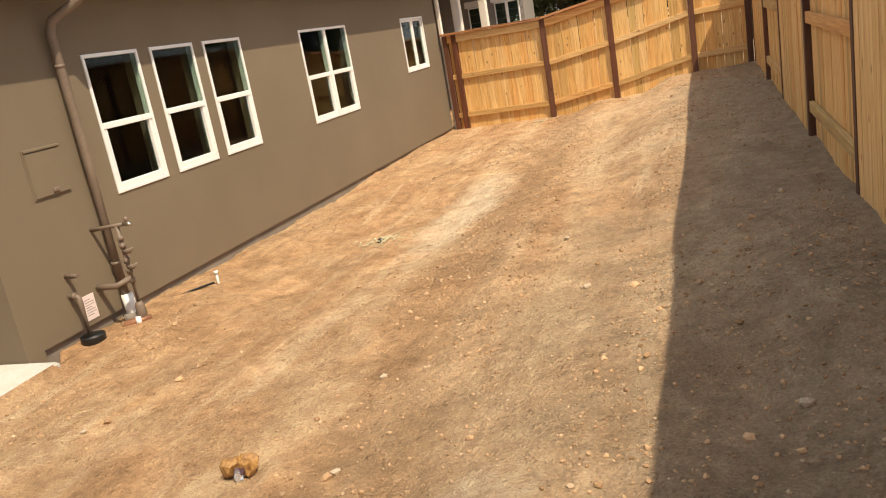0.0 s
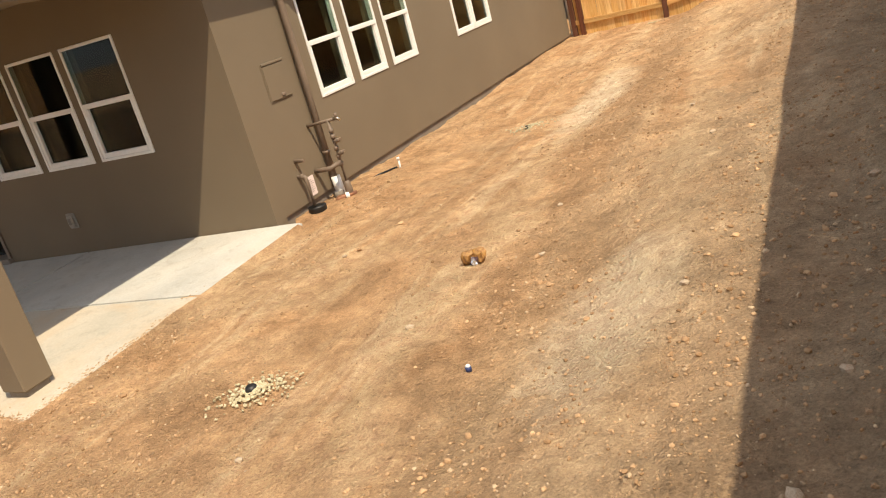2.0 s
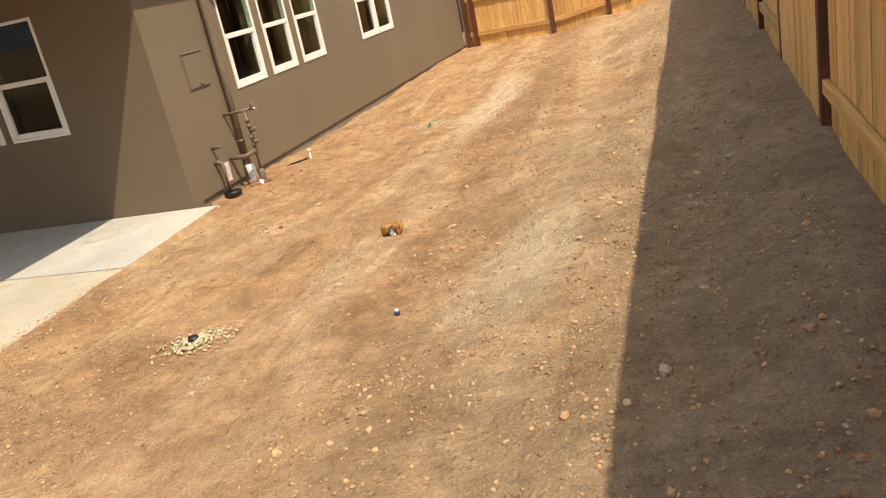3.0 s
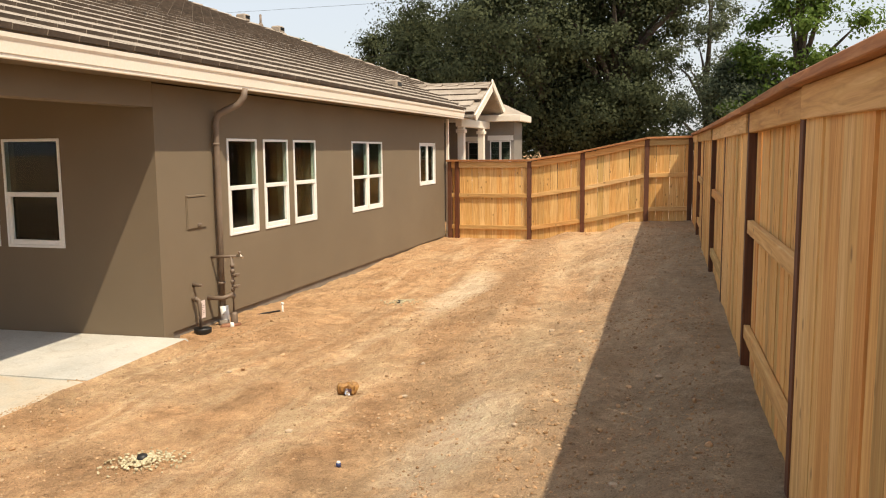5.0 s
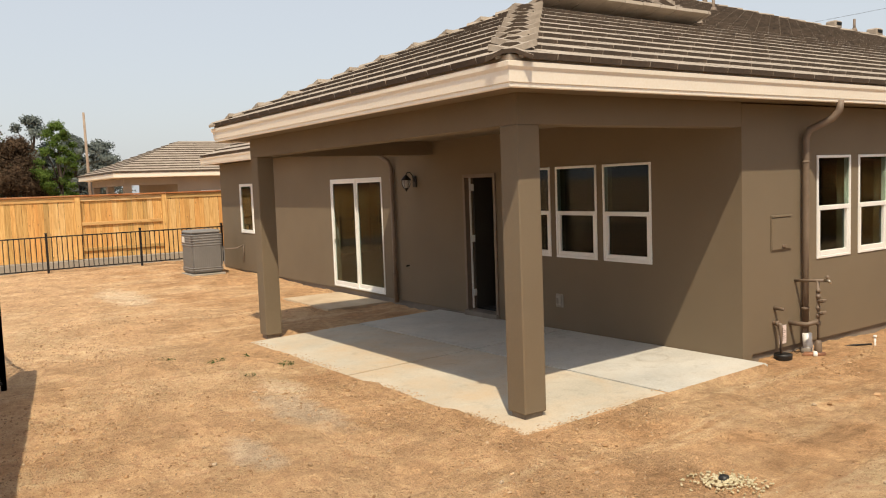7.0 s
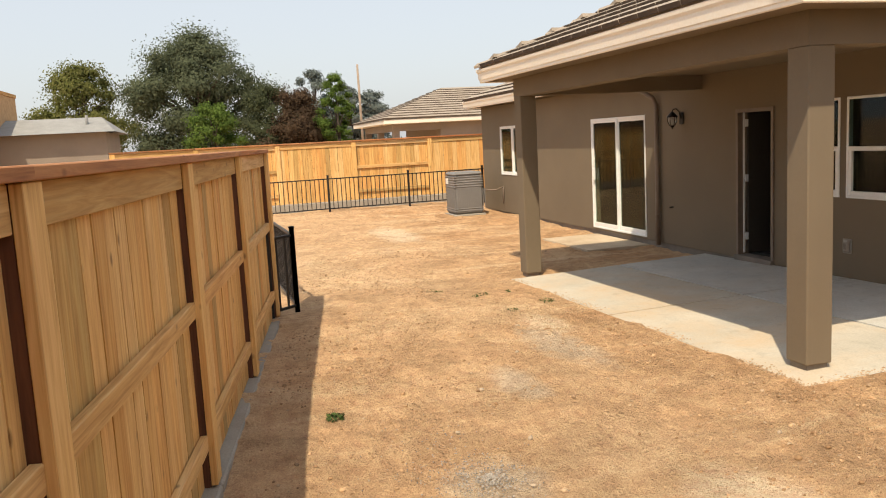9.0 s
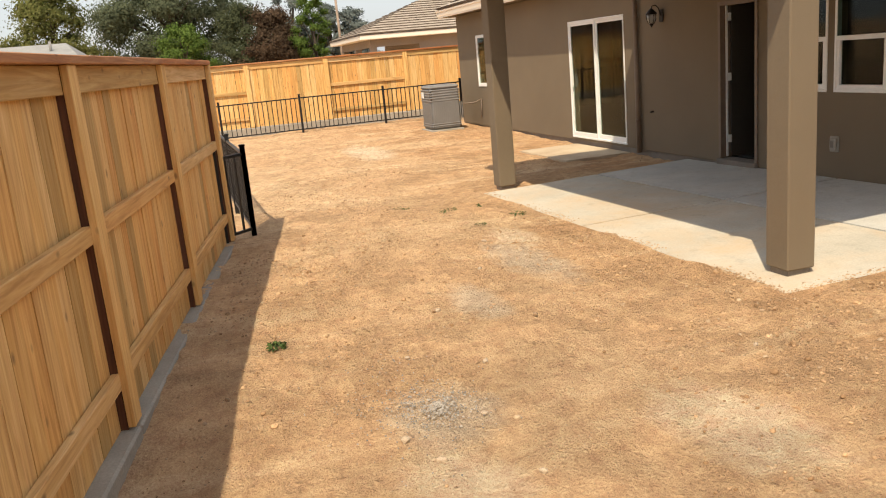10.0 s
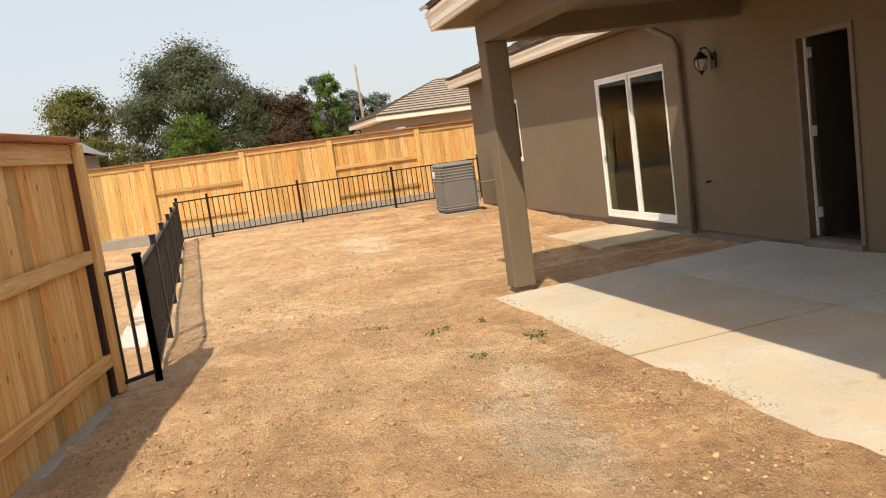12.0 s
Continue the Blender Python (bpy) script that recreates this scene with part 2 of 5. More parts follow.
# far foliage paled and greyed so the leaf colour carries the haze
FAR_LEAF = leaf("haze_tinted_leaf", (0.13, 0.155, 0.145), (0.19, 0.22, 0.205), 0.4)


# ---- building helpers ----
def thing(name, label="", category="", group="", kind="", m=None):
    ob = tagged(new(name), label, category, group, kind)
    if m:
        ob.matrix_world = m
    return ob


def mesh_of(name, bm, material):
    me = bpy.data.meshes.new(name)
    bm.to_mesh(me)
    bm.free()
    me.materials.append(material)
    return me


def part(name, bm, material, parent=None, label="", smooth=False):
    """Links a bmesh as one mesh object under a thing or a part."""
    ob = new(name, mesh_of(name, bm, material))
    if smooth:
        for f in ob.data.polygons:
            f.use_smooth = True
    if parent:
        ob.parent = parent
    return tagged(ob, label)


def piece(name, mesh, parent, m):
    """One of many alike pieces on shared mesh data, placed in its parent's space."""
    ob = new(name, mesh)
    ob.parent = parent
    ob.matrix_basis = m
    return ob


def box(bm, x0, y0, z0, x1, y1, z1, bevel=0.0, m=None):
    r = bmesh.ops.create_cube(bm, size=1.0, matrix=Matrix.LocRotScale(((x0 + x1) / 2, (y0 + y1) / 2, (z0 + z1) / 2), None, (abs(x1 - x0), abs(y1 - y0), abs(z1 - z0))))
    vs = r["verts"]
    if bevel:
        es = list({e for v in vs for e in v.link_edges})
        r = bmesh.ops.bevel(bm, geom=es, offset=bevel, segments=1, affect="EDGES")
        vs = list({v for f in r["faces"] for v in f.verts} | {v for v in vs if v.is_valid})
    if m:
        bmesh.ops.transform(bm, matrix=m, verts=vs)
    return bm


def boxed(*a, **k):
    return box(bmesh.new(), *a, **k)


def tube(points, r, n=10, closed=True, bm=None):
    """A round pipe along points."""
    bm = bm or bmesh.new()
    pts = [Vector(p) for p in points]
    rings = []
    for i, p in enumerate(pts):
        d = (pts[min(i + 1, len(pts) - 1)] - pts[max(i - 1, 0)]).normalized()
        q = d.to_track_quat("Z", "Y")
        rr = r[i] if isinstance(r, (list, tuple)) else r
        rings.append([bm.verts.new(p + q @ Vector((rr * math.cos(2 * math.pi * k / n), rr * math.sin(2 * math.pi * k / n), 0))) for k in range(n)])
    for a, b in zip(rings, rings[1:]):
        for k in range(n):
            bm.faces.new((a[k], a[(k + 1) % n], b[(k + 1) % n], b[k])).smooth = True
    if closed:
        bm.faces.new(rings[0][::-1])
        bm.faces.new(rings[-1])
    return bm


def holed_wall(u0, u1, z0, z1, holes, thick, m):
    """A slab in the u-z plane, front at depth 0 and back at thick, with openings (u0, u1, z0, z1) through it."""
    us = sorted({u0, u1, *[h[0] for h in holes], *[h[1] for h in holes]})
    zs = sorted({z0, z1, *[h[2] for h in holes], *[h[3] for h in holes]})
    solid = lambda i, j: 0 <= i < len(us) - 1 and 0 <= j < len(zs) - 1 and not any(
        h[0] - 1e-6 < (us[i] + us[i + 1]) / 2 < h[1] + 1e-6 and h[2] - 1e-6 < (zs[j] + zs[j + 1]) / 2 < h[3] + 1e-6 for h in holes)
    bm = bmesh.new()
    put = lambda *ps: bm.faces.new([bm.verts.new(m @ Vector(p)) for p in ps])
    for i in range(len(us) - 1):
        for j in range(len(zs) - 1):
            if not solid(i, j):
                continue
            a, b, c, d = us[i], us[i + 1], zs[j], zs[j + 1]
            put((a, 0, c), (b, 0, c), (b, 0, d), (a, 0, d))
            put((a, thick, d), (b, thick, d), (b, thick, c), (a, thick, c))
            if not solid(i - 1, j):
                put((a, 0, d), (a, thick, d), (a, thick, c), (a, 0, c))
            if not solid(i + 1, j):
                put((b, 0, c), (b, thick, c), (b, thick, d), (b, 0, d))
            if not solid(i, j - 1):
                put((a, 0, c), (a, thick, c), (b, thick, c), (b, 0, c))
            if not solid(i, j + 1):
                put((a, 0, d), (b, 0, d), (b, thick, d), (a, thick, d))
    bmesh.ops.remove_doubles(bm, verts=bm.verts, dist=1e-5)
    bmesh.ops.recalc_face_normals(bm, faces=bm.faces)
    return bm


# ---- ground ----
SPOTS = [(0, 0, -0.10), (0, 4, -0.12), (0.3, 9.9, -0.06), (1.54, 2.78, -0.14), (1.84, -2.78, -0.11), (2.6, -1.33, -0.035), (3.14, -2.7, -0.02), (1.86, 9.9, -0.06),
         (2.98, 9.9, 0.106), (4.26, 9.9, 0.36), (5.15, 9.9, 0.40), (3.8, 2, 0.14), (4.35, 3, 0.29), (4.4, -1.6, 0.21), (4.45, -4.2, 0.20), (5.4, 0, 0.40), (5.3, 4.5, 0.38), (5.5, -3.5, 0.36), (4.6, 5, 0.30),
         (-0.42, -6.3, -0.094), (1.0, -5.8, -0.18), (2.1, -5.0, -0.15), (-1.7, -6.8, -0.067), (-4.2, -6.2, -0.078), (5.0, -7.2, 0.10), (3.6, -6.4, -0.02), (-3.0, -1.5, -0.17),
         (-5.6, -2.9, -0.23), (-8.4, -0.6, -0.20), (-14.5, -1.3, -0.13), (-16.4, -3.9, 0.0), (-8.5, -5, -0.14), (-15.5, -6.4, -0.05), (4.0, -4.5, 0.14), (2.6, 5.5, 0.0)]
SP = np.array(SPOTS)


def lie(x, y):
    """The lie of the land, without its roughness."""
    x, y = np.asarray(x, float), np.asarray(y, float)
    d2 = (x[..., None] - SP[:, 0]) ** 2 + (0.55 * (y[..., None] - SP[:, 1])) ** 2 + 0.12
    w = d2 ** -2.0
    return (w * SP[:, 2]).sum(-1) / w.sum(-1)


def rough(x, y, k=1.0):
    p = Vector((x, y, 0))
    h = 0.030 * noise.noise(p * 0.9) + 0.016 * noise.noise(p * 2.6 + Vector((7, 3, 1)))
    h += 0.012 * noise.noise(Vector((x * 4.5, y * 1.2, 5))) + 0.016 * noise.noise(p * 6.5 + Vector((2, 9, 4))) + 0.014 * abs(noise.noise(p * 12))
    return h * k


def spread(lo, hi, step, far):
    core = list(np.arange(lo, hi + 1e-6, step))
    out, d, v = [], step, hi
    while v < far:
        d *= 1.45
        v += d
        out.append(v)
    low, d, v = [], step, lo
    while v > -far:
        d *= 1.45
        v -= d
        low.append(v)
    return np.array(low[::-1] + core + out)


def ground():
    xs, ys = spread(-17.2, 5.9, 0.046, 900), spread(-8.2, 10.4, 0.046, 900)
    X, Y = np.meshgrid(xs, ys)
    Z = np.concatenate([lie(X[i:i + 20], Y[i:i + 20]) for i in range(0, len(ys), 20)])
    for j, y in enumerate(ys):
        for i, x in enumerate(xs):
            if -17.5 < x < 6 and -8.5 < y < 10.6:
                Z[j, i] += rough(x, y)
    Z[X < -17.2] -= 0.25
    slab = (X > -5.4) & (X < 0.15) & (Y > -2.9) & (Y < 0.3)
    Z[slab] = np.minimum(Z[slab], -0.16) - 0.06
    edge = (X > -5.75) & (X < 0.55) & (Y > -3.4) & (Y < 0.05) & ~slab
    Z[edge] = np.minimum(Z[edge], (-0.035 + 0.026 * np.maximum(Y, -3.1) + 0.018 * np.minimum(X, 0))[edge] - 0.012)
    # dirt washed over the slab's outer edges
    inset = np.minimum(0.28 - X, Y + 3.10)
    fringe = (inset > 0) & (inset < 0.34) & (X > -5.4) & (Y < -0.05)
    for j, i in zip(*np.nonzero(fringe)):
        x, y = X[j, i], Y[j, i]
        wash = 0.5 + noise.noise(Vector((x * 1.3, y * 1.3, 41))) + 0.5 * noise.noise(Vector((x * 5, y * 5, 17)))
        Z[j, i] = -0.035 + 0.026 * y + (0.018 * x if x < 0 else 0.0) + max(-0.03, 0.007 * wash - 0.08 * inset[j, i] - 0.003)
    inside = (X < -0.2) & (Y > 0.2) & (X > -15) & (Y < 10)
    Z[inside] = -0.3
    n, k = len(xs), len(ys)
    co = np.stack([X, Y, Z], -1).reshape(-1, 3)
    a = (np.arange(k - 1)[:, None] * n + np.arange(n - 1)[None, :]).ravel()
    faces = np.stack([a, a + 1, a + 1 + n, a + n], -1)
    me = bpy.data.meshes.new("ground")
    me.from_pydata(co.tolist(), [], faces.tolist())
    me.materials.append(DIRT)
    for f in me.polygons:
        f.use_smooth = True
    return tagged(new("ground", me), "bare orange-tan graded dirt yard with clods and wheel ruts", "ground", kind="structure")


ground()


def soil_z(x, y):
    return float(lie(np.array([x]), np.array([y]))[0]) + rough(x, y)


# ---- house shell ----
EAVE_B, EAVE_T, OVER, PITCH = 2.50, 2.68, 0.36, 0.388
WEST, NORTH = -15.3, 9.95
SOUTH_HOLES = [(-1.89, -1.15, 0.84, 1.98), (-2.71, -1.99, 0.84, 1.98), (-3.53, -2.81, 0.84, 1.98), (-4.70, -3.93, -0.06, 1.94), (-9.05, -7.10, -0.06, 1.97), (-13.95, -12.40, 0.81, 1.98)]
EAST_HOLES = [(1.30, 1.97, 0.86, 1.98), (2.13, 2.77, 0.86, 1.98), (2.93, 3.60, 0.86, 1.98), (4.89, 6.21, 0.86, 1.98), (8.25, 9.27, 1.14, 1.98)]
TO_SOUTH = Matrix.Identity(4)
TO_EAST = Matrix(((0, -1, 0, 0), (1, 0, 0, 0), (0, 0, 1, 0), (0, 0, 0, 1)))


def structure(name, bm, material, label, category="wall"):
    return tagged(part(name, bm, material), label, category, kind="structure")


structure("wall_south", holed_wall(WEST, 0, -0.10, EAVE_B, SOUTH_HOLES, 0.16, TO_SOUTH), STUCCO, "taupe sand-finish stucco rear wall under the eave")
structure("wall_east", holed_wall(0.16, NORTH, -0.02, EAVE_B, EAST_HOLES, 0.16, TO_EAST), STUCCO, "taupe sand-finish stucco side wall above a concrete footing")
structure("wall_north", boxed(WEST, 17.4, -0.1, -2.2, 17.56, EAVE_B), STUCCO, "taupe stucco front wall of the house")
structure("wall_return", boxed(-2.2, NORTH - 0.16, -0.1, -0.16, NORTH, EAVE_B), STUCCO, "taupe stucco return wall at the front porch")
structure("wall_porch", boxed(-2.36, NORTH, -0.1, -2.2, 13.45, EAVE_B), STUCCO, "taupe stucco wall behind the front porch")
structure("wall_front", boxed(-2.36, 13.75, -0.1, -2.2, 17.4, EAVE_B), STUCCO, "taupe stucco wall of the front wing")
structure("wall_west", boxed(WEST, 0.16, -0.1, WEST + 0.16, 17.4, EAVE_B), STUCCO, "taupe stucco end wall of the house")
structure("foundation", box(boxed(WEST + 0.03, 0.03, -0.5, -0.03, NORTH - 0.03, -0.11), -0.15, 0.18, -0.11, -0.03, NORTH - 0.03, -0.022), FOUNDATION, "dark stained concrete footing under the stucco", "foundation")
structure("floor", boxed(WEST + 0.2, 0.2, -0.06, -0.2, NORTH - 0.2, -0.03), DARK_ROOM, "interior floor of the empty house, coloured near black for the dark", "floor")
structure("ceiling", boxed(WEST + 0.1, 0.1, EAVE_B - 0.06, -0.1, NORTH - 0.1, EAVE_B - 0.02), DARK_ROOM, "plain interior ceiling, coloured near black for the dark", "ceiling")
# partitions added to bound the dark rooms behind the glass
structure("wall_inner", boxed(WEST + 0.2, 4.2, -0.03, -3.4, 4.3, EAVE_B - 0.06), DARK_ROOM, "plain added partition wall, coloured near black for the dark")
structure("wall_inner", boxed(-3.4, 0.2, -0.03, -3.3, NORTH - 0.2, EAVE_B - 0.06), DARK_ROOM, "plain added partition wall, coloured near black for the dark")
structure("porch_ceiling", boxed(-5.485, -2.61, EAVE_B - 0.03, -0.23, -0.003, EAVE_B - 0.003), STUCCO, "taupe stucco ceiling of the covered patio", "ceiling")


# roof planes: eave start, eave direction, way up in plan, and the run of u at each distance d from the eave
O = OVER
PORCH_S, PORCH_W, FRONT = -3.20, -6.09, 18.0
HALF = (O - PORCH_W) / 2
STEEP = 0.912
TOP = (FRONT + O) / 2
PEAK_X, PEAK_Y = O - TOP, FRONT - TOP
LEAN_W = (PEAK_X - WEST + O) / TOP
PLANES = [
    ((O, 0), (0, 1), (-1, 0), lambda d: (PORCH_S + STEEP * d if d <= HALF else -O + d, NORTH + 0.35 if d < 0.36 else FRONT - d), TOP),
    ((0, PORCH_S), (1, 0), (0, STEEP), lambda d: (PORCH_W + d, O - d), HALF),
    ((PORCH_W, 0), (0, 1), (1, 0), lambda d: (PORCH_S + STEEP * d, -O + d), HALF),
    ((0, -O), (1, 0), (0, 1), lambda d: (WEST - O + LEAN_W * d, PORCH_W + d if d <= HALF else O - d), TOP),
    ((WEST - O, 0), (0, 1), (LEAN_W, 0), lambda d: (-O + d, FRONT - d), TOP),
    ((0, FRONT), (1, 0), (0, -1), lambda d: (WEST - O + LEAN_W * d, O - d), TOP),
]


def roof_point(plane, u, d, lift=0.0):
    (ex, ey), (ax, ay), (bx, by), _, _ = plane
    s = math.hypot(1, PITCH)
    return Vector((ex + ax * u + bx * (d - lift * PITCH / s), ey + ay * u + by * (d - lift * PITCH / s), EAVE_T + PITCH * d + lift / s))


def roof_deck():
    bm = bmesh.new()
    for pl in PLANES:
        steps = [0, 0.36, HALF] + ([TOP] if pl[4] > HALF + 0.1 else [])
        for d0, d1 in zip(steps, steps[1:]):
            a0, b0 = pl[3](d0 + 1e-6)
            a1, b1 = pl[3](d1 - 1e-6)
            bm.faces.new([bm.verts.new(roof_point(pl, u, d)) for u, d in ((a0, d0), (b0, d0), (b1, d1), (a1, d1))])
    return structure("roof", bm, TILE, "weathered brown-grey flat concrete tile hip roof", "roof")


ROOF = roof_deck()


def eave_run(profile, path_of):
    bm = bmesh.new()
    rows = [[bm.verts.new((x, y, z)) for x, y in path_of(o)] for o, z in profile]
    for a, b in zip(rows, rows[1:] + rows[:1]):
        for k in range(len(a) - 1):
            bm.faces.new((a[k], a[k + 1], b[k + 1], b[k]))
    bm.faces.new([r[0] for r in rows])
    bm.faces.new([r[-1] for r in rows])
    bmesh.ops.recalc_face_normals(bm, faces=bm.faces)
    return bm


def eave_path(o):
    return [(O + o, NORTH + 0.32), (O + o, PORCH_S - o), (PORCH_W - o, PORCH_S - o), (PORCH_W - o, -O - o), (WEST - O - o, -O - o), (WEST - O - o, FRONT + o)]


gutter = structure("gutter", eave_run([(-0.05, 2.505), (-0.012, 2.50), (-0.004, 2.508), (-0.004, 2.535), (0.006, 2.54), (0.014, 2.625), (0.030, 2.650), (0.034, 2.683), (0.022, 2.688), (-0.05, 2.684)], eave_path), CREAM, "cream painted fascia gutter along the eaves", "gutter")
structure("eave_closure", eave_run([(-0.08, 2.686), (-0.004, 2.690), (-0.004, 2.735), (-0.08, 2.765)], eave_path), TILE_EDGE, "pale filler strip under the first tile course", "trim")
structure("soffit", eave_run([(-0.052, 2.515), (-0.052, 2.53), (-0.55, 2.53), (-0.55, 2.515)], eave_path), STUCCO, "taupe boxed soffit under the eaves", "soffit")


def patio_post(x, y, z):
    t = thing("patio_post", "square taupe stucco patio post on a short concrete stub", "post", "posts of the covered patio")
    part("shaft", boxed(x - 0.115, y - 0.115, z + 0.035, x + 0.115, y + 0.115, 2.272, 0.010), STUCCO, t)
    part("stub", boxed(x - 0.09, y - 0.09, z - 0.05, x + 0.09, y + 0.09, z + 0.04), FOUNDATION, t, "dark concrete stub under the post")


patio_post(-0.115, -2.725, -0.105)
patio_post(-5.60, -2.725, -0.205)
bm = boxed(-5.715, -2.84, 2.27, 0.0, -2.61, 2.514)
box(bm, -0.23, -2.61, 2.27, 0.0, -0.003, 2.514)
box(bm, -5.715, -2.61, 2.27, -5.485, -0.003, 2.514)
structure("patio_beam", bm, STUCCO, "taupe stucco beam round the covered patio", "beam")


def slab(name, corners, thick, material):
    bm = bmesh.new()
    top = [bm.verts.new(c) for c in corners]
    low = [bm.verts.new((c[0], c[1], c[2] - thick)) for c in corners]
    bm.faces.new(top)
    bm.faces.new(low[::-1])
    n = len(top)
    for k in range(n):
        bm.faces.new((top[k], low[k], low[(k + 1) % n], top[(k + 1) % n]))
    bmesh.ops.recalc_face_normals(bm, faces=bm.faces)
    bmesh.ops.bevel(bm, geom=[e for e in bm.edges if e.verts[0] in top and e.verts[1] in top], offset=0.012, segments=2, affect="EDGES")
    return part(name, bm, material, PATIO)


PATIO = tagged(new("pavement"), "pale broom-finished concrete patio slab with tooled joints", "pavement", kind="structure")


def patio_z(x, y):
    return -0.035 + 0.026 * y * 1.0 + (0.018 * x if x < 0 else 0.0)


for x0, x1 in ((-5.45, -2.62), (-2.608, 0.28)):
    for y0, y1 in ((-3.10, -1.45), (-1.438, -0.002)):
        slab("slab", [(x, y, patio_z(x, y)) for x, y in ((x0, y0), (x1, y0), (x1, y1), (x0, y1))], 0.12, EDGE_CONCRETE if y0 < -2 else CONCRETE)
slab("slab", [(x, y, -0.17) for x, y in ((-8.9, -1.15), (-7.0, -1.15), (-7.0, -0.002), (-8.9, -0.002))], 0.15, DUSTY)


# ---- windows and doors ----
def window(name, hole, m, kind, label):
    u0, u1, z0, z1 = hole
    t = tagged(new(name), label, "window", kind="structure")

    def bars(nm, rects, mt=WHITE, parent=t):
        bm = bmesh.new()
        for a, b, c, d, y0, y1 in rects:
            box(bm, a, y0, c, b, y1, d, 0.004)
        bmesh.ops.transform(bm, matrix=m, verts=bm.verts)
        return part(nm, bm, mt, parent)

    def pane(a, b, c, d, y):
        p = part("pane", boxed(a, y, c, b, y + 0.006, d, m=m), GLASS, t)
        p.visible_shadow = False

    f = 0.030
    bars("window_frame", [(u0 + 0.002, u0 + f, z0, z1, -0.012, 0.06), (u1 - f, u1 - 0.002, z0, z1, -0.012, 0.06), (u0 + f, u1 - f, z1 - f, z1, -0.012, 0.06), (u0 + f, u1 - f, z0, z0 + f, -0.012, 0.06)])
    zm = (z0 + z1) / 2 - 0.01

    def hung(a, b):
        bars("meeting_rail", [(a, b, zm - 0.025, zm + 0.025, -0.012, 0.05)])
        s = 0.042
        bars("sash", [(a, a + s, z0 + f, zm - 0.025, -0.004, 0.04), (b - s, b, z0 + f, zm - 0.025, -0.004, 0.04), (a + s, b - s, z0 + f, z0 + f + 0.05, -0.004, 0.04)])
        pane(a, b, zm + 0.02, z1 - f, 0.002)
        pane(a + s, b - s, z0 + f, zm - 0.02, 0.026)

    um = (u0 + u1) / 2
    if kind == "hung":
        hung(u0 + f, u1 - f)
    elif kind == "twin":
        bars("mullion", [(um - 0.03, um + 0.03, z0 + f, z1 - f, -0.02, 0.06)])
        hung(u0 + f, um - 0.03)
        hung(um + 0.03, u1 - f)
    else:
        s = 0.05 if kind == "slider" else 0.075
        h = 0.006 if kind == "door" else 0.022
        bars("mullion", [(um - h, um + h, z0 + f, z1 - f, -0.010, 0.05)])
        for a, b, y in ((u0 + f, um - h, 0.0), (um + h, u1 - f, 0.014)):
            bars("sash", [(a, a + s * 0.6, z0 + f, z1 - f, y, y + 0.035), (b - s * 0.6, b, z0 + f, z1 - f, y, y + 0.035), (a + s * 0.6, b - s * 0.6, z0 + f, z0 + f + s, y, y + 0.035), (a + s * 0.6, b - s * 0.6, z1 - f - s * 0.7, z1 - f, y, y + 0.035)])
            pane(a + s * 0.5, b - s * 0.5, z0 + f + s * 0.8, z1 - f - s * 0.6, y + 0.014)
    if kind == "door":
        bars("handle", [(u0 + 0.10, u0 + 0.125, z0 + 0.90, z0 + 1.12, -0.045, 0.0)])
    return t


for k, h in enumerate(SOUTH_HOLES[:3]):
    window("window_%d" % (k + 1), h, TO_SOUTH, "hung", "white vinyl single-hung window beside the covered patio")
window("door_1", SOUTH_HOLES[4], TO_SOUTH, "door", "white framed sliding glass patio door, closed")
window("window_4", SOUTH_HOLES[5], TO_SOUTH, "slider", "white vinyl sliding window near the air conditioner")
for k, h in enumerate(EAST_HOLES):
    window("window_%d" % (k + 5), h, TO_EAST, ("hung", "hung", "hung", "twin", "slider")[k], "white vinyl window in the stucco side wall")


# leaf colour taken down to stand for the shade inside the unlit doorway
DOOR_DARK = varied("door_shade_brown", (0.030, 0.025, 0.020), (0.045, 0.038, 0.030), 0.5, 1.0, 40, 0.1, 0.001)


def front_door():
    u0, u1, z0, z1 = SOUTH_HOLES[3]
    t = tagged(new("door_2"), "dark back door standing open into an unlit room", "door", kind="structure")
    bm = boxed(u0 + 0.002, -0.02, z0 - 0.02, u0 + 0.05, 0.15, z1)
    box(bm, u1 - 0.05, -0.02, z0 - 0.02, u1 - 0.002, 0.15, z1)
    box(bm, u0 + 0.05, -0.02, z1 - 0.05, u1 - 0.05, 0.15, z1)
    part("door_frame", bm, PIPE, t, "taupe painted door frame")
    part("sill", boxed(u0, -0.06, z0 - 0.08, u1, 0.16, z0 + 0.012, 0.008), FOUNDATION, t, "worn concrete sill")
    m = Matrix.Translation((u0 + 0.055, 0.13, 0)) @ Matrix.Rotation(radians(80), 4, "Z")
    leaf_ob = part("door_leaf", boxed(0, -0.02, z0 + 0.03, 0.68, 0.022, z1 - 0.055, 0.004, m), DOOR_DARK, t, "brown door leaf swung inwards, coloured darker for the room's shade")
    for z in (0.15, 0.95, 1.7):
        part("hinge", boxed(u0 + 0.048, 0.09, z, u0 + 0.075, 0.135, z + 0.1), WHITE, t, "pale metal hinge")
    strip = boxed(u0 + 0.05, 0.06, z0 + 0.03, u0 + 0.066, 0.085, z1 - 0.05)
    part("weatherstrip", strip, WHITE, t, "pale weatherstrip")


front_door()


# ---- fences ----
def board_mesh(name, w, h, th, material):
    return mesh_of(name, boxed(-w / 2 + 0.0010, 0, 0, w / 2 - 0.0010, th, h), material)


BOARDS = {}


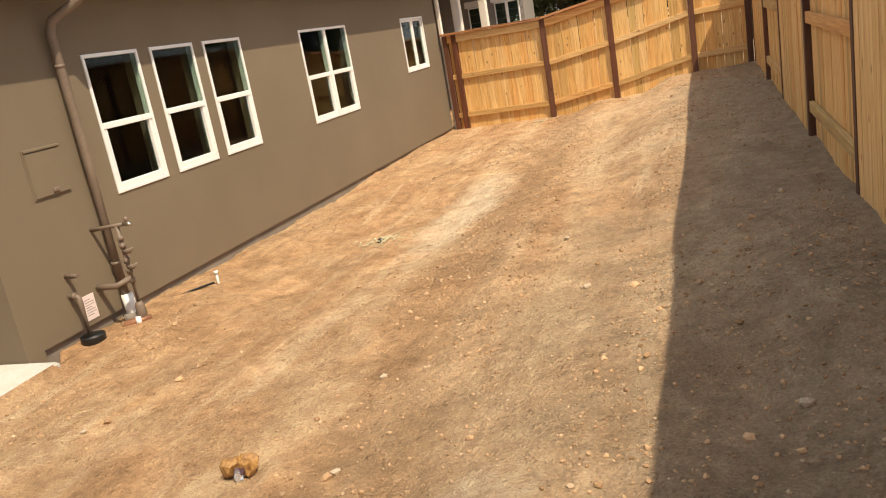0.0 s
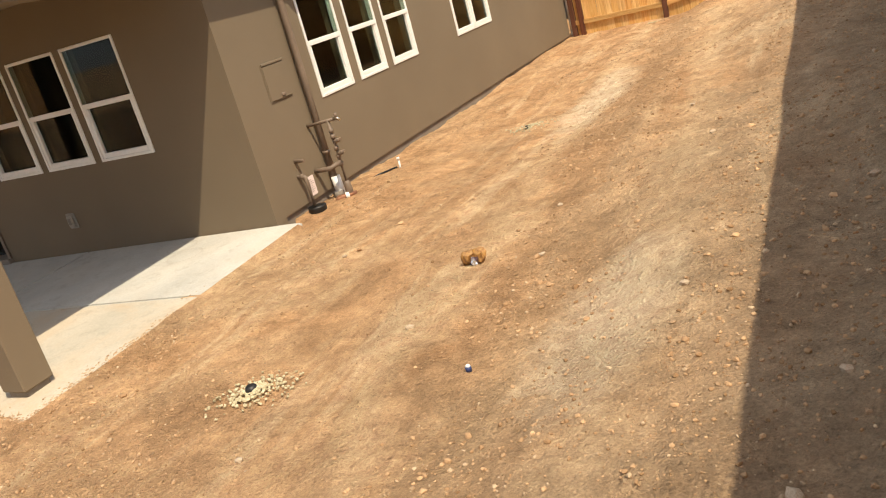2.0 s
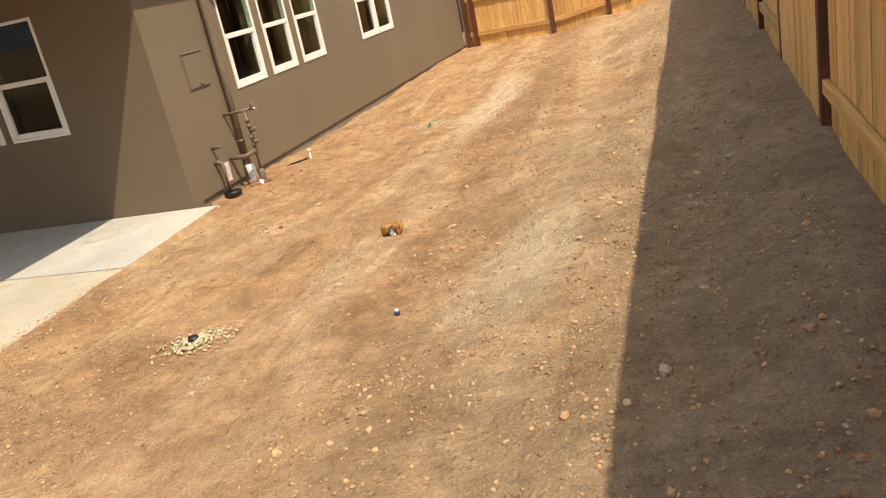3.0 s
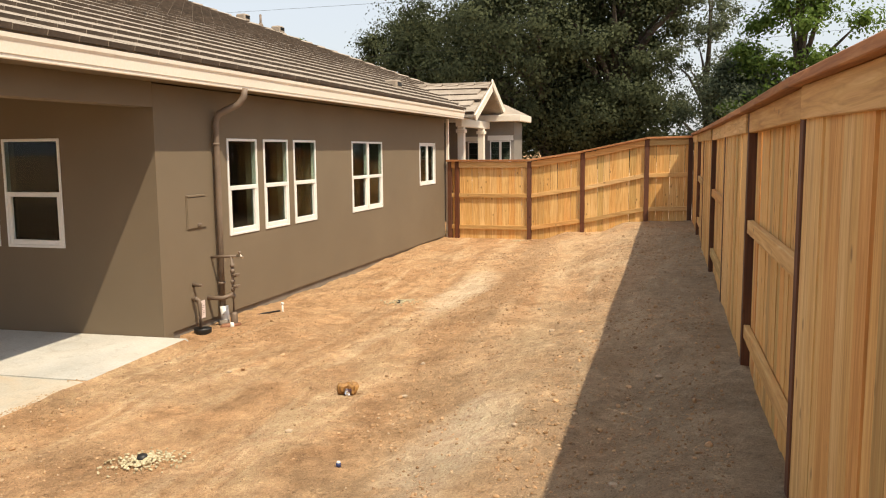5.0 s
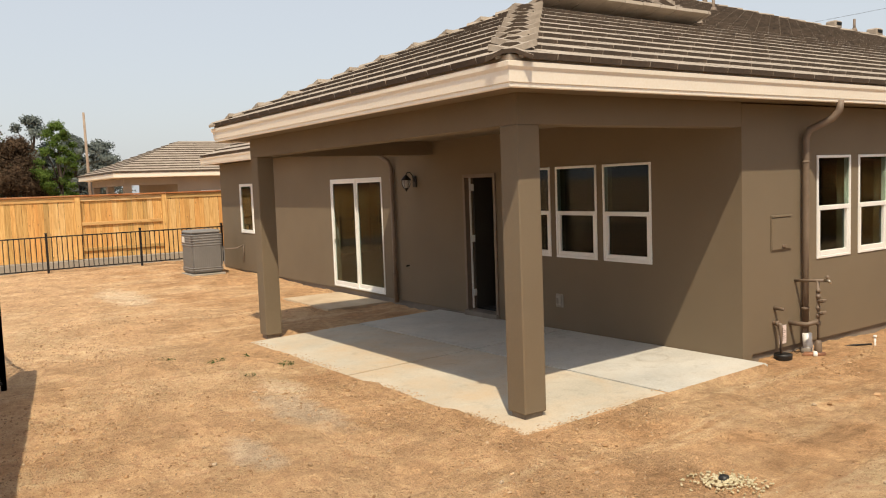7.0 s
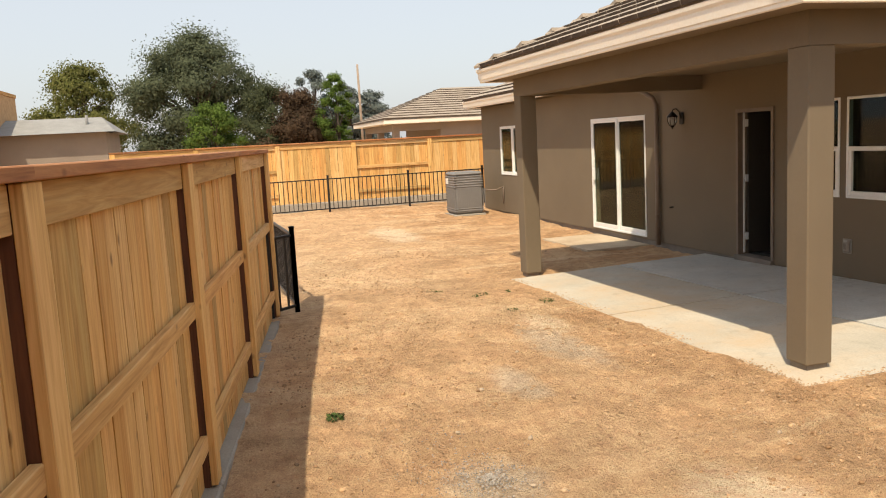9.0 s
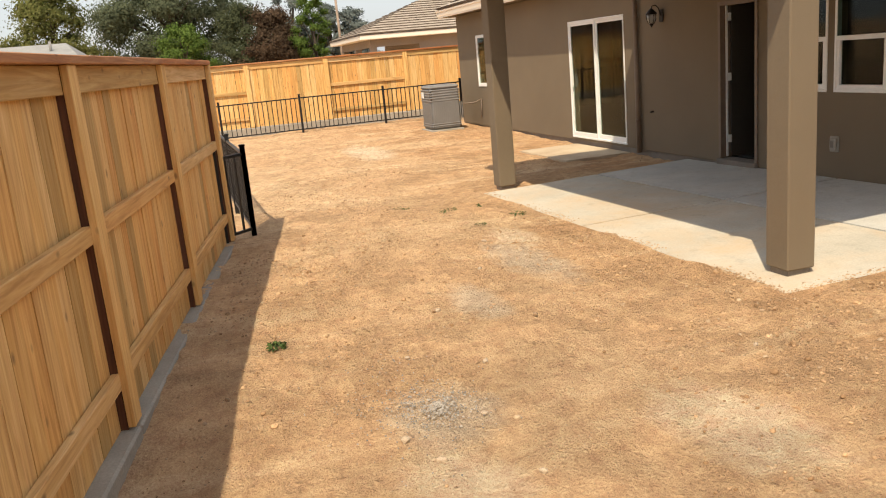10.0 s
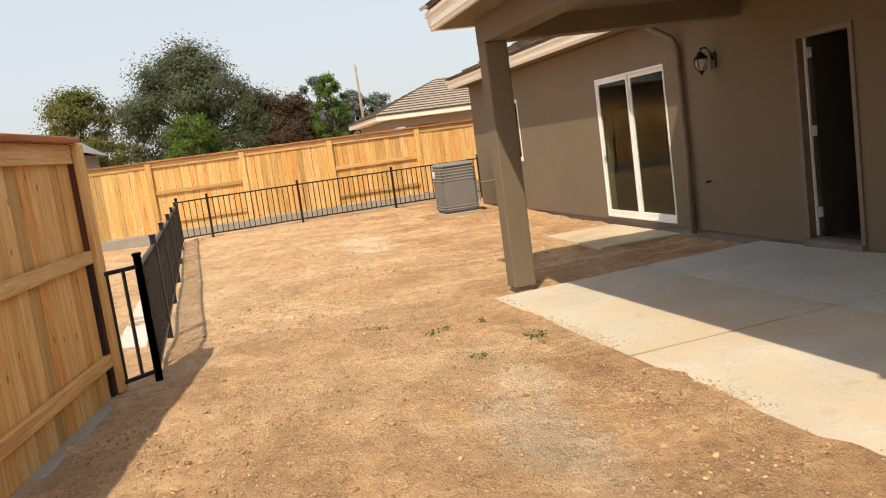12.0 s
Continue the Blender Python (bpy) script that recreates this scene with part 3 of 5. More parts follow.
def board(w, h):
    key = (round(w, 3), round(h, 2))
    if key not in BOARDS:
        BOARDS[key] = board_mesh("fence_board", key[0], key[1], 0.018, CEDAR)
    return BOARDS[key]


def racked(a, b, y0, y1, za, zb, h, material, name, parent, label=""):
    """A rail from u=a to u=b whose ends lie at heights za and zb."""
    bm = bmesh.new()
    box(bm, a, y0, 0, b, y1, h, 0.004)
    for v in bm.verts:
        v.co.z += za + (zb - za) * (v.co.x - a) / (b - a)
    return part(name, bm, material, parent, label)


def fence(posts, height, style, label, group, battens=False, bare=0.05, flip=False, only_r=False, post_mat=None):
    """posts: (x, y, base z). Yard side is to the left of the way along the posts, or to the right with flip."""
    t = thing("fence", label, "fence", group)
    rnd = random.Random(len(label) + len(posts))
    for k in range(len(posts)):
        x, y, z = posts[k]
        a, b = posts[max(k - 1, 0)], posts[min(k + 1, len(posts) - 1)]
        yaw = math.atan2(b[1] - a[1], b[0] - a[0]) + (math.pi if flip else 0)
        m = pose(x, y, 0) @ Matrix.Rotation(yaw, 4, "Z")
        p = part("post", boxed(-0.045, 0.0, z - 0.15, 0.045, 0.09, z + height - 0.045, 0.004), post_mat or POST, t)
        p.matrix_world = m
        if battens:
            q = part("batten", boxed(-0.050, -0.038, z + 0.0, 0.085, -0.002, z + height - 0.045, 0.003), CEDAR, t, "pale cedar batten over the post")
            q.matrix_world = m
    for k in range(len(posts) - 1):
        (xa, ya, za), (xb, yb, zb) = posts[k], posts[k + 1]
        if flip:
            (xa, ya, za), (xb, yb, zb) = (xb, yb, zb), (xa, ya, za)
        length = math.hypot(xb - xa, yb - ya)
        m = pose(xa, ya, 0) @ Matrix.Rotation(math.atan2(yb - ya, xb - xa), 4, "Z")
        recessed = only_r or style[k % len(style)] == "r"
        yb0 = (0.036 if battens else 0.052) if recessed else 0.004
        rail_y = ((-0.006, 0.034) if battens else (0.010, 0.050)) if recessed else (0.024, 0.062)
        for lo, hgt, nm in ((0.20, 0.088, "rail"), (0.20 + (height - 0.33) * 0.5, 0.088, "rail"), (height - 0.175, 0.13, "top_rail")):
            y0, y1 = (-0.014, 0.004) if nm == "top_rail" and not recessed else ((0.0, 0.034 if battens else 0.05) if nm == "top_rail" else rail_y)
            r = racked(0.046, length - 0.046, y0, y1, za + lo, zb + lo, hgt, CEDAR_X, nm, t)
            r.matrix_world = m
        c = racked(-0.02 if k else -0.06, length + (0.0 if k < len(posts) - 2 else 0.06), -0.055, 0.105, za + height - 0.042, zb + height - 0.042, 0.04, CAP, "cap", t, "reddish cedar cap board")
        c.matrix_world = m
        u = 0.047
        while u < length - 0.05:
            w = min(rnd.choice((0.138, 0.138, 0.115, 0.142)), length - 0.047 - u)
            if length - 0.047 - u - w < 0.035:
                w = length - 0.047 - u
            f = (u + w / 2) / length
            zz = za + (zb - za) * f + bare + rnd.uniform(-0.008, 0.008)
            top = za + (zb - za) * f + height - 0.05
            ob = piece("fence_board", board(w, top - zz), t, m @ pose(u + w / 2, yb0 + rnd.uniform(0, 0.004), zz, rnd.uniform(-0.15, 0.15), rnd.uniform(-0.25, 0.25), 0))
            u += w + 0.002
    return t


def east_x(y):
    return 5.15 - 0.025 * (y - 9.9)


EAST_POSTS = [(east_x(y), y, z) for y, z in ((9.83, 0.38), (7.63, 0.37), (5.44, 0.36), (3.25, 0.35), (1.05, 0.35), (-1.14, 0.35), (-3.33, 0.36), (-5.52, 0.33), (-7.9, 0.28))]
fence(EAST_POSTS, 1.74, "frfrfrfr", "new cedar good-neighbour fence with dark stained posts", "yard fences", bare=-0.26)
NORTH_POSTS = [(0.12, 9.92, -0.06), (0.29, 9.9, -0.06), (1.87, 9.9, -0.06), (2.98, 9.9, 0.11), (4.26, 9.9, 0.37), (5.10, 9.9, 0.39)]
fence(NORTH_POSTS, 1.69, "fr", "new cedar fence with dark stained posts climbing the slope", "yard fences", bare=-0.20, only_r=True)
SOUTH_POSTS = [(-3.93, -6.40, -0.055), (-1.67, -6.77, -0.055), (0.40, -7.11, -0.06), (2.56, -7.465, -0.06), (4.50, -7.78, -0.05), (5.62, -7.96, -0.05)]
fence(SOUTH_POSTS, 1.80, "r", "new cedar fence with pale battens on a concrete strip", "yard fences", battens=True, bare=-0.03, flip=True)


def kerb_strip():
    bm = bmesh.new()
    for (xa, ya, za), (xb, yb, zb) in zip(SOUTH_POSTS, SOUTH_POSTS[1:]):
        L = math.hypot(xb - xa, yb - ya)
        m = pose(xb, yb, 0) @ Matrix.Rotation(math.atan2(ya - yb, xa - xb), 4, "Z")
        # local y points away from the yard after the turn
        bm2 = bmesh.new()
        box(bm2, 0.0, -0.20, -0.5, L - 0.006, 0.055, -0.012, 0.012)
        for v in bm2.verts:
            v.co.z += zb + (za - zb) * v.co.x / L
        me = bpy.data.meshes.new("tmp")
        bmesh.ops.transform(bm2, matrix=m @ Matrix.Diagonal((1, -1, 1, 1)), verts=bm2.verts)
        bmesh.ops.reverse_faces(bm2, faces=bm2.faces)
        bm2.to_mesh(me)
        bm2.free()
        bm.from_mesh(me)
        bpy.data.meshes.remove(me)
    structure("kerb", bm, KERB, "grey concrete strip under the cedar fence", "kerb")


kerb_strip()


# ---- railing ----
def railing(posts, label):
    t = thing("iron_railing", label, "railing", "black iron railings")
    for x, y, z in posts:
        part("post", boxed(x - 0.026, y - 0.026, z - 0.1, x + 0.026, y + 0.026, z + 0.95, 0.004), IRON, t)
        part("post_cap", boxed(x - 0.032, y - 0.032, z + 0.95, x + 0.032, y + 0.032, z + 0.975, 0.006), IRON, t)
    baluster = mesh_of("baluster", boxed(-0.0095, -0.0095, 0.0, 0.0095, 0.0095, 0.80), IRON)
    for (xa, ya, za), (xb, yb, zb) in zip(posts, posts[1:]):
        L = math.hypot(xb - xa, yb - ya)
        m = pose(xa, ya, 0) @ Matrix.Rotation(math.atan2(yb - ya, xb - xa), 4, "Z")
        for lo in (0.07, 0.86):
            r = racked(0.026, L - 0.026, -0.015, 0.015, za + lo, zb + lo, 0.03, IRON, "rail", t)
            r.matrix_world = m
        n = int(L / 0.115)
        for i in range(1, n):
            u = L * i / n
            piece("baluster", baluster, t, m @ pose(u, 0, za + (zb - za) * u / L + 0.075))
    return t


railing([(-4.15, -6.15, -0.09), (-6.2, -6.22, -0.10), (-8.3, -6.3, -0.10), (-10.4, -6.37, -0.09), (-12.5, -6.45, -0.07), (-14.6, -6.52, -0.05), (-16.4, -6.6, -0.02)], "black iron railing along the yard's edge")
railing([(-16.4, -6.6, -0.02), (-16.45, -5.95, -0.01), (-16.5, -3.95, 0.0), (-16.55, -1.75, 0.0), (-16.6, 0.4, 0.0), (-16.6, 2.4, 0.0)], "black iron railing before the retaining wall")

# ---- far fence on its retaining wall ----
structure("retaining_wall", boxed(-18.62, -9.5, -0.9, -18.30, 12, 0.13, 0.01), KERB, "grey block retaining wall below the far fence", "wall")
FAR_POSTS = [(-18.45, y, 0.145) for y in (-9.4, -7.25, -5.05, -2.88, -0.60, 1.7, 4.0)]
fence(FAR_POSTS, 1.72, "frfrfr", "tall cedar fence on a grey block wall", "far fences", battens=True, bare=0.0, post_mat=CEDAR)


# ---- trees ----
def tree(name, x, y, z, height, spread_r, leaf_mat, label, seed, leaves=5000, size=0.22, trunk=0.25, clumps=26, low=0.25, group="trees beyond the fences"):
    rnd = random.Random(seed)
    t = thing(name, label, "tree", group)
    base = Vector((x, y, z))
    bm = tube([base + Vector((0, 0, -0.3)), base + Vector((0.05 * spread_r, 0, height * 0.2)), base + Vector((-0.03 * spread_r, 0.04 * spread_r, height * 0.45)), base + Vector((0.02 * spread_r, 0, height * 0.8))], [trunk * 1.3, trunk, trunk * 0.75, trunk * 0.2], 9)
    centres = []
    clumps = int(clumps * 2.4)
    for k in range(clumps):
        h = rnd.uniform(low, 1.0)
        wide = math.sin(math.pi * min(1, max(0.05, (h - low) / (1 - low) * 0.82 + 0.16))) ** 0.6
        a, r = rnd.uniform(0, 2 * math.pi), spread_r * wide * math.sqrt(rnd.uniform(0.05, 1)) * rnd.uniform(0.65, 1.05)
        c = base + Vector((r * math.cos(a), r * math.sin(a), height * (h * 0.92)))
        centres.append((c, spread_r * rnd.uniform(0.20, 0.42)))
        if k % 5 == 0:
            s = base + Vector((0, 0, height * max(0.15, h * 0.55)))
            tube([s, s.lerp(c, 0.5) + Vector((0, 0, 0.04 * height)), c], [trunk * 0.45, trunk * 0.25, trunk * 0.06], 6, bm=bm)
    part("trunk", bm, BARK, t)
    rs = np.random.RandomState(seed)
    leaves, size = int(leaves * 2.9), size * 0.54
    pick = rs.randint(0, clumps, leaves)
    cs, rr = np.array([c for c, _ in centres])[pick], np.array([r for _, r in centres])[pick]
    way = rs.normal(size=(leaves, 3))
    way /= np.linalg.norm(way, axis=1)[:, None]
    out = way * np.array((1, 1, 0.75))
    p = cs + out * (rr * np.minimum(np.abs(rs.normal(0, 0.50, leaves)), rs.uniform(0.70, 0.98, leaves)))[:, None]
    mid = np.array((x, y, z + height * (0.45 + low * 0.4)))
    far = p - mid
    far /= np.linalg.norm(far, axis=1)[:, None] + 1e-6
    n = way * 0.7 + far * 0.5 + 0.6 * rs.normal(size=(leaves, 3)) + np.array((0, 0, 0.2))
    n /= np.linalg.norm(n, axis=1)[:, None]
    a = np.cross(n, rs.normal(size=(leaves, 3)))
    a /= np.linalg.norm(a, axis=1)[:, None]
    b = np.cross(n, a)
    s = (size * rs.uniform(0.6, 1.35, leaves))[:, None]
    co = np.stack([p - a * s * 0.5, p - b * s * 0.32 + n * s * 0.08, p + a * s * 0.55, p + b * s * 0.32 + n * s * 0.08], 1).reshape(-1, 3)
    me = bpy.data.meshes.new("crown")
    me.from_pydata(co.tolist(), [], np.arange(leaves * 4).reshape(-1, 4).tolist())
    soft = way * 0.55 + far * 0.55 + n * 0.5 + np.array((0, 0, 0.1))
    soft /= np.linalg.norm(soft, axis=1)[:, None]
    me.normals_split_custom_set_from_vertices(np.repeat(soft, 4, 0).tolist())
    me.materials.append(leaf_mat)
    ob = new("crown", me)
    ob.parent = t
    return t


def from_eye(azimuth, dist, ex=5.0, ey=-6.9):
    return ex - dist * math.sin(radians(azimuth)), ey + dist * math.cos(radians(azimuth))


DARK_OAK = "large dark green live oak behind the fence"
for az, dist, h, r, leaves, clumps, seed in ((18.5, 34, 7.6, 3.6, 26000, 50, 1), (9.5, 31, 11.5, 5.2, 46000, 80, 2), (4.8, 29, 9.8, 3.1, 32000, 60, 3), (13.0, 40, 10.0, 4.6, 26000, 50, 12)):
    tree("oak_tree", *from_eye(az, dist), 0, h, r, OAK_LEAF, DARK_OAK, seed, leaves, 0.21, 0.42, clumps, 0.16)
tree("leafy_tree", *from_eye(-6.8, 25), 0, 7.6, 2.2, BRIGHT_LEAF, "tall bright green broadleaf tree beyond the fence", 4, 20000, 0.19, 0.2, 40, 0.12)
tree("shrub_tree", *from_eye(-3.0, 26), 0, 4.6, 2.6, GREY_LEAF, "grey-green shrubby tree beyond the fence", 5, 16000, 0.17, 0.12, 30, 0.05)
tree("sparse_tree", *from_eye(-1.2, 37), 0, 9.6, 2.6, GREY_LEAF, "tall thin-crowned grey tree beyond the fence", 17, 6500, 0.2, 0.2, 26, 0.2)
tree("tall_tree", *from_eye(26.8, 44), 0, 8.4, 1.4, BRIGHT_LEAF, "distant green treetop showing over the roof", 16, 5000, 0.22, 0.15, 14, 0.5)
tree("grey_oak_tree", -62.9, -7.2, -0.5, 11.9, 6.6, GREY_LEAF, "large rounded grey-green oak beyond the far fence", 6, 42000, 0.34, 0.4, 70, 0.06)
tree("yellow_tree", -77.0, -17.6, -0.5, 11.2, 5.6, YELLOW_LEAF, "yellow-green broadleaf tree beyond the far fence", 7, 20000, 0.42, 0.25, 40, 0.06)
tree("young_tree", -33.5, -6.5, -0.5, 4.7, 1.7, BRIGHT_LEAF, "young light green tree behind the far fence", 8, 9000, 0.17, 0.1, 24, 0.1)
tree("rust_tree", -45, -1.4, -0.5, 5.9, 2.6, RUST_LEAF, "rust-brown leaved tree beyond the far fence", 9, 18000, 0.22, 0.2, 36, 0.05)
tree("oak_tree", -48, -2.7, -0.5, 6.5, 2.8, OAK_LEAF, "dark green oak beyond the far fence", 10, 16000, 0.22, 0.25, 36, 0.05)
tree("poplar_tree", -43, 0.65, -0.5, 6.9, 1.25, BRIGHT_LEAF, "narrow bright green tree beyond the far fence", 11, 12000, 0.19, 0.12, 30, 0.1)
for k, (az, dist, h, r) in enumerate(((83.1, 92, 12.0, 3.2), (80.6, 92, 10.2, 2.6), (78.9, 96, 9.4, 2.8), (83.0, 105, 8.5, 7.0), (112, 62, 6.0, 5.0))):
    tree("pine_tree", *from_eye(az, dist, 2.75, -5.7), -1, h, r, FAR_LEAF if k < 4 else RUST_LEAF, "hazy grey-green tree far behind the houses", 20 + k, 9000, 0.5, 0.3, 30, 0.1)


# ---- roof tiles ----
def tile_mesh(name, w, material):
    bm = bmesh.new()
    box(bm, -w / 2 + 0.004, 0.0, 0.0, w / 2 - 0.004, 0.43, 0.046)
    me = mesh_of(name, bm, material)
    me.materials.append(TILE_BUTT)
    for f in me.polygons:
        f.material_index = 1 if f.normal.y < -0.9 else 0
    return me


TW, COURSE = 0.335, 0.345
S = math.hypot(1, PITCH)


def plane_frame(pl, u, d):
    (ax, ay), (bx, by) = pl[1], pl[2]
    right = Vector((ax, ay, 0))
    up = Vector((bx, by, PITCH)).normalized()
    n = right.cross(up)
    if n.z < 0:
        right, n = -right, -n
    m = Matrix((right, up, n)).transposed().to_4x4()
    m.translation = roof_point(pl, u, d)
    return m


def lay_tiles():
    rnd = random.Random(11)
    full = tile_mesh("roof_tile", TW, TILE)
    count, verts, faces = 0, [], []
    tilt = Matrix.Rotation(-0.095, 4, "X")
    for idx, pl in enumerate(PLANES[:4]):
        dd = COURSE / S
        for row in range(int(pl[4] / dd) + 1):
            d = row * dd - 0.03
            a, b = pl[3](min(max(d + 0.10, 0), pl[4] - 1e-3))
            u = a + 0.03 - (TW / 2 if row % 2 else 0)
            while u < b - 0.02:
                lo, hi = max(u, a + 0.02), min(u + TW, b - 0.02)
                u += TW
                w = hi - lo
                if w < 0.05:
                    continue
                m = plane_frame(pl, (lo + hi) / 2, d) @ pose(0, 0, 0.040 + rnd.uniform(-0.002, 0.002), 0, rnd.uniform(-0.25, 0.25), 0) @ tilt
                near = (idx == 0 and d < 2.0 and (lo + hi) / 2 < 4.2) or (idx == 1 and d < 1.0)
                if near and count < 290 and w > TW - 0.02:
                    piece("roof_tile", full, ROOF, m)
                    count += 1
                else:
                    n = len(verts)
                    for x in (-w / 2 + 0.004, w / 2 - 0.004):
                        for y in (0, 0.43):
                            for z in (0.0, 0.046):
                                verts.append(m @ Vector((x, y, z)))
                    faces.extend([tuple(n + k for k in f) for f in ((0, 1, 3, 2), (4, 6, 7, 5), (0, 4, 5, 1), (2, 3, 7, 6), (1, 5, 7, 3), (0, 2, 6, 4))])
    me = bpy.data.meshes.new("roof_tiles")
    me.from_pydata(verts, [], faces)
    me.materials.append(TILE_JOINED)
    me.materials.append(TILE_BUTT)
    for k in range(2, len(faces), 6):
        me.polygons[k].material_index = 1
    ob = new("roof_tiles", me)
    ob.parent = ROOF
    tagged(ob, kind="stuff")


def ridge_caps(p, q, name, width=0.175):
    """A row of overlapping angled cap tiles from p up to q."""
    p, q = Vector(p), Vector(q)
    n = max(1, int((q - p).length / 0.36))
    along = (q - p).normalized()
    side = along.cross(Vector((0, 0, 1))).normalized()
    up = side.cross(along)
    bm = bmesh.new()
    prof = [(-width, -0.055), (-0.045, 0.0), (0.045, 0.0), (width, -0.055)]
    L = 0.42
    for y, lift in ((0.0, 0.042), (L, 0.006)):
        for x, z in prof:
            bm.verts.new((x, y, z + lift))
        for x, z in prof[::-1]:
            bm.verts.new((x * 0.97, y, z + lift - 0.032))
    bm.verts.ensure_lookup_table()
    v = bm.verts
    for k in range(8):
        bm.faces.new((v[k], v[(k + 1) % 8], v[8 + (k + 1) % 8], v[8 + k]))
    bm.faces.new([v[k] for k in range(7, -1, -1)])
    bm.faces.new([v[8 + k] for k in range(8)])
    bmesh.ops.recalc_face_normals(bm, faces=bm.faces)
    me = mesh_of("ridge_tile", bm, TILE_EDGE)
    me.materials.append(TILE_BUTT)
    for f in me.polygons:
        if f.normal.y < -0.8:
            f.material_index = 1
    base = Matrix((side, along, up)).transposed().to_4x4()
    for k in range(n):
        m = base.copy()
        m.translation = p + along * (k * (q - p).length / n) + up * 0.055
        piece("ridge_tile", me, ROOF, m)


TILE_JOINED = TILE.copy()
TILE_JOINED.name = "concrete_roof_tile_joined"
nt = TILE_JOINED.node_tree
for nd in list(nt.nodes):
    if nd.type == "OBJECT_INFO":
        geo = nt.nodes.new("ShaderNodeNewGeometry")
        for l in list(nd.outputs["Random"].links):
            nt.links.new(geo.outputs["Random Per Island"], l.to_socket)
lay_tiles()
E_Z = EAVE_T
RIDGE, CROWN = E_Z + PITCH * HALF, E_Z + PITCH * TOP
MID_X, APEX_Y, MEET_Y = O - HALF, PORCH_S + STEEP * HALF, HALF - O
ridge_caps((O - 0.02, PORCH_S + 0.02, E_Z), (MID_X, APEX_Y, RIDGE), "hip")
ridge_caps((PORCH_W + 0.02, PORCH_S + 0.02, E_Z), (MID_X, APEX_Y, RIDGE), "hip")
ridge_caps((MID_X, MEET_Y + 0.1, RIDGE - 0.12), (MID_X, APEX_Y - 0.02, RIDGE - 0.09), "ridge")
ridge_caps((MID_X, MEET_Y, RIDGE), (PEAK_X, PEAK_Y, CROWN), "hip")
ridge_caps((O - 0.5, FRONT - 0.5, E_Z + PITCH * 0.5), (PEAK_X, PEAK_Y + 0.02, CROWN), "hip")
ridge_caps((WEST - O + 0.1, -O + 0.1, E_Z), (PEAK_X, PEAK_Y, CROWN), "hip")


def roof_vent(x, y, label):
    z = EAVE_T + PITCH * (O - x) + 0.05
    t = thing("roof_vent", label, "vent", "roof vents")
    part("hood", boxed(x - 0.14, y - 0.15, z - 0.08, x + 0.14, y + 0.15, z + 0.12, 0.03), TILE_EDGE, t)
    # a black plate gives the darkness of the vent mouth on a closed hood
    part("throat", boxed(x + 0.135, y - 0.11, z + 0.0, x + 0.145, y + 0.11, z + 0.08), BLACK, t, "black plate standing for the dark vent opening")


for x, y in ((-6.5, 12.9), (-5.9, 13.7), (-0.6, 8.44)):
    roof_vent(x, y, "brown painted hooded vent on the tile roof")
for x, y, h in ((-8.3, 10.2, 0.32), (-5.88, 7.35, 0.2), (-5.7, 12.4, 0.25)):
    z = EAVE_T + PITCH * (O - x)
    t = thing("vent_pipe", "thin brown plumbing vent pipe on the roof", "pipe", "roof vents")
    part("pipe", tube([(x, y, z), (x, y, z + h + 0.1)], 0.03), PIPE, t)
    part("flashing", tube([(x, y, z + 0.02), (x, y, z + 0.14)], [0.09, 0.04]), PIPE, t)
x, y = -8.9, 7.9
t = thing("roof_vent", "brown painted hooded vent by the ridge", "vent", "roof vents")
z = EAVE_T + PITCH * (y + O)
part("hood", boxed(x - 0.2, y - 0.2, z - 0.05, x + 0.2, y + 0.2, z + 0.22, 0.03), TILE_EDGE, t)
part("throat", boxed(x - 0.15, y - 0.21, z + 0.08, x + 0.15, y - 0.195, z + 0.16), BLACK, t, "black plate standing for the dark vent opening")


# ---- fittings on the house ----
def downspout(points, label, group="downspouts"):
    t = thing("downspout", label, "downspout", group)
    part("pipe", tube(points, 0.037, 12), PIPE, t)
    for z in (0.35, 1.9):
        x, y = points[-1][0], points[-1][1]
        part("strap", tube([(x, y, z), (x, y, z + 0.025)], 0.041, 12), PIPE, t)
    return t


downspout([(0.36, 1.13, 2.52), (0.355, 1.125, 2.43), (0.30, 1.10, 2.35), (0.09, 1.02, 2.24), (0.06, 1.005, 2.16), (0.055, 1.005, 1.2), (0.055, 1.005, 0.02)], "taupe painted downspout against the stucco side wall")
downspout([(-6.95, -0.27, 2.52), (-6.93, -0.25, 2.40), (-6.70, -0.09, 2.22), (-6.66, -0.055, 2.10), (-6.66, -0.055, 1.0), (-6.66, -0.055, -0.14)], "taupe painted downspout beside the sliding door")
t = thing("drain_boot", "white pipe fitting with a dark collar at the downspout's foot", "pipe")
part("white_pipe", tube([(0.10, 0.99, -0.12), (0.085, 0.995, 0.0), (0.075, 1.0, 0.10)], 0.048, 12), WHITE, t)
part("collar", tube([(0.09, 0.96, -0.13), (0.09, 0.96, -0.05)], 0.056, 12), FOUNDATION, t, "dark grey collar")
COPPER = varied("rusty_copper", (0.20, 0.085, 0.045), (0.42, 0.22, 0.13), 0.5, 8, 60, 0.3, 0.002, metal=0.4)
t = thing("copper_elbow", "tarnished copper pipe elbow lying at the wall's foot", "pipe")
part("pipe", tube([(0.32, 0.93, -0.09), (0.25, 0.86, -0.085), (0.17, 0.82, -0.09), (0.15, 0.80, -0.13)], 0.03, 10), COPPER, t)
part("collar", tube([(0.265, 0.875, -0.085), (0.235, 0.85, -0.085)], 0.037, 10), WHITE, t, "pale plastic collar")


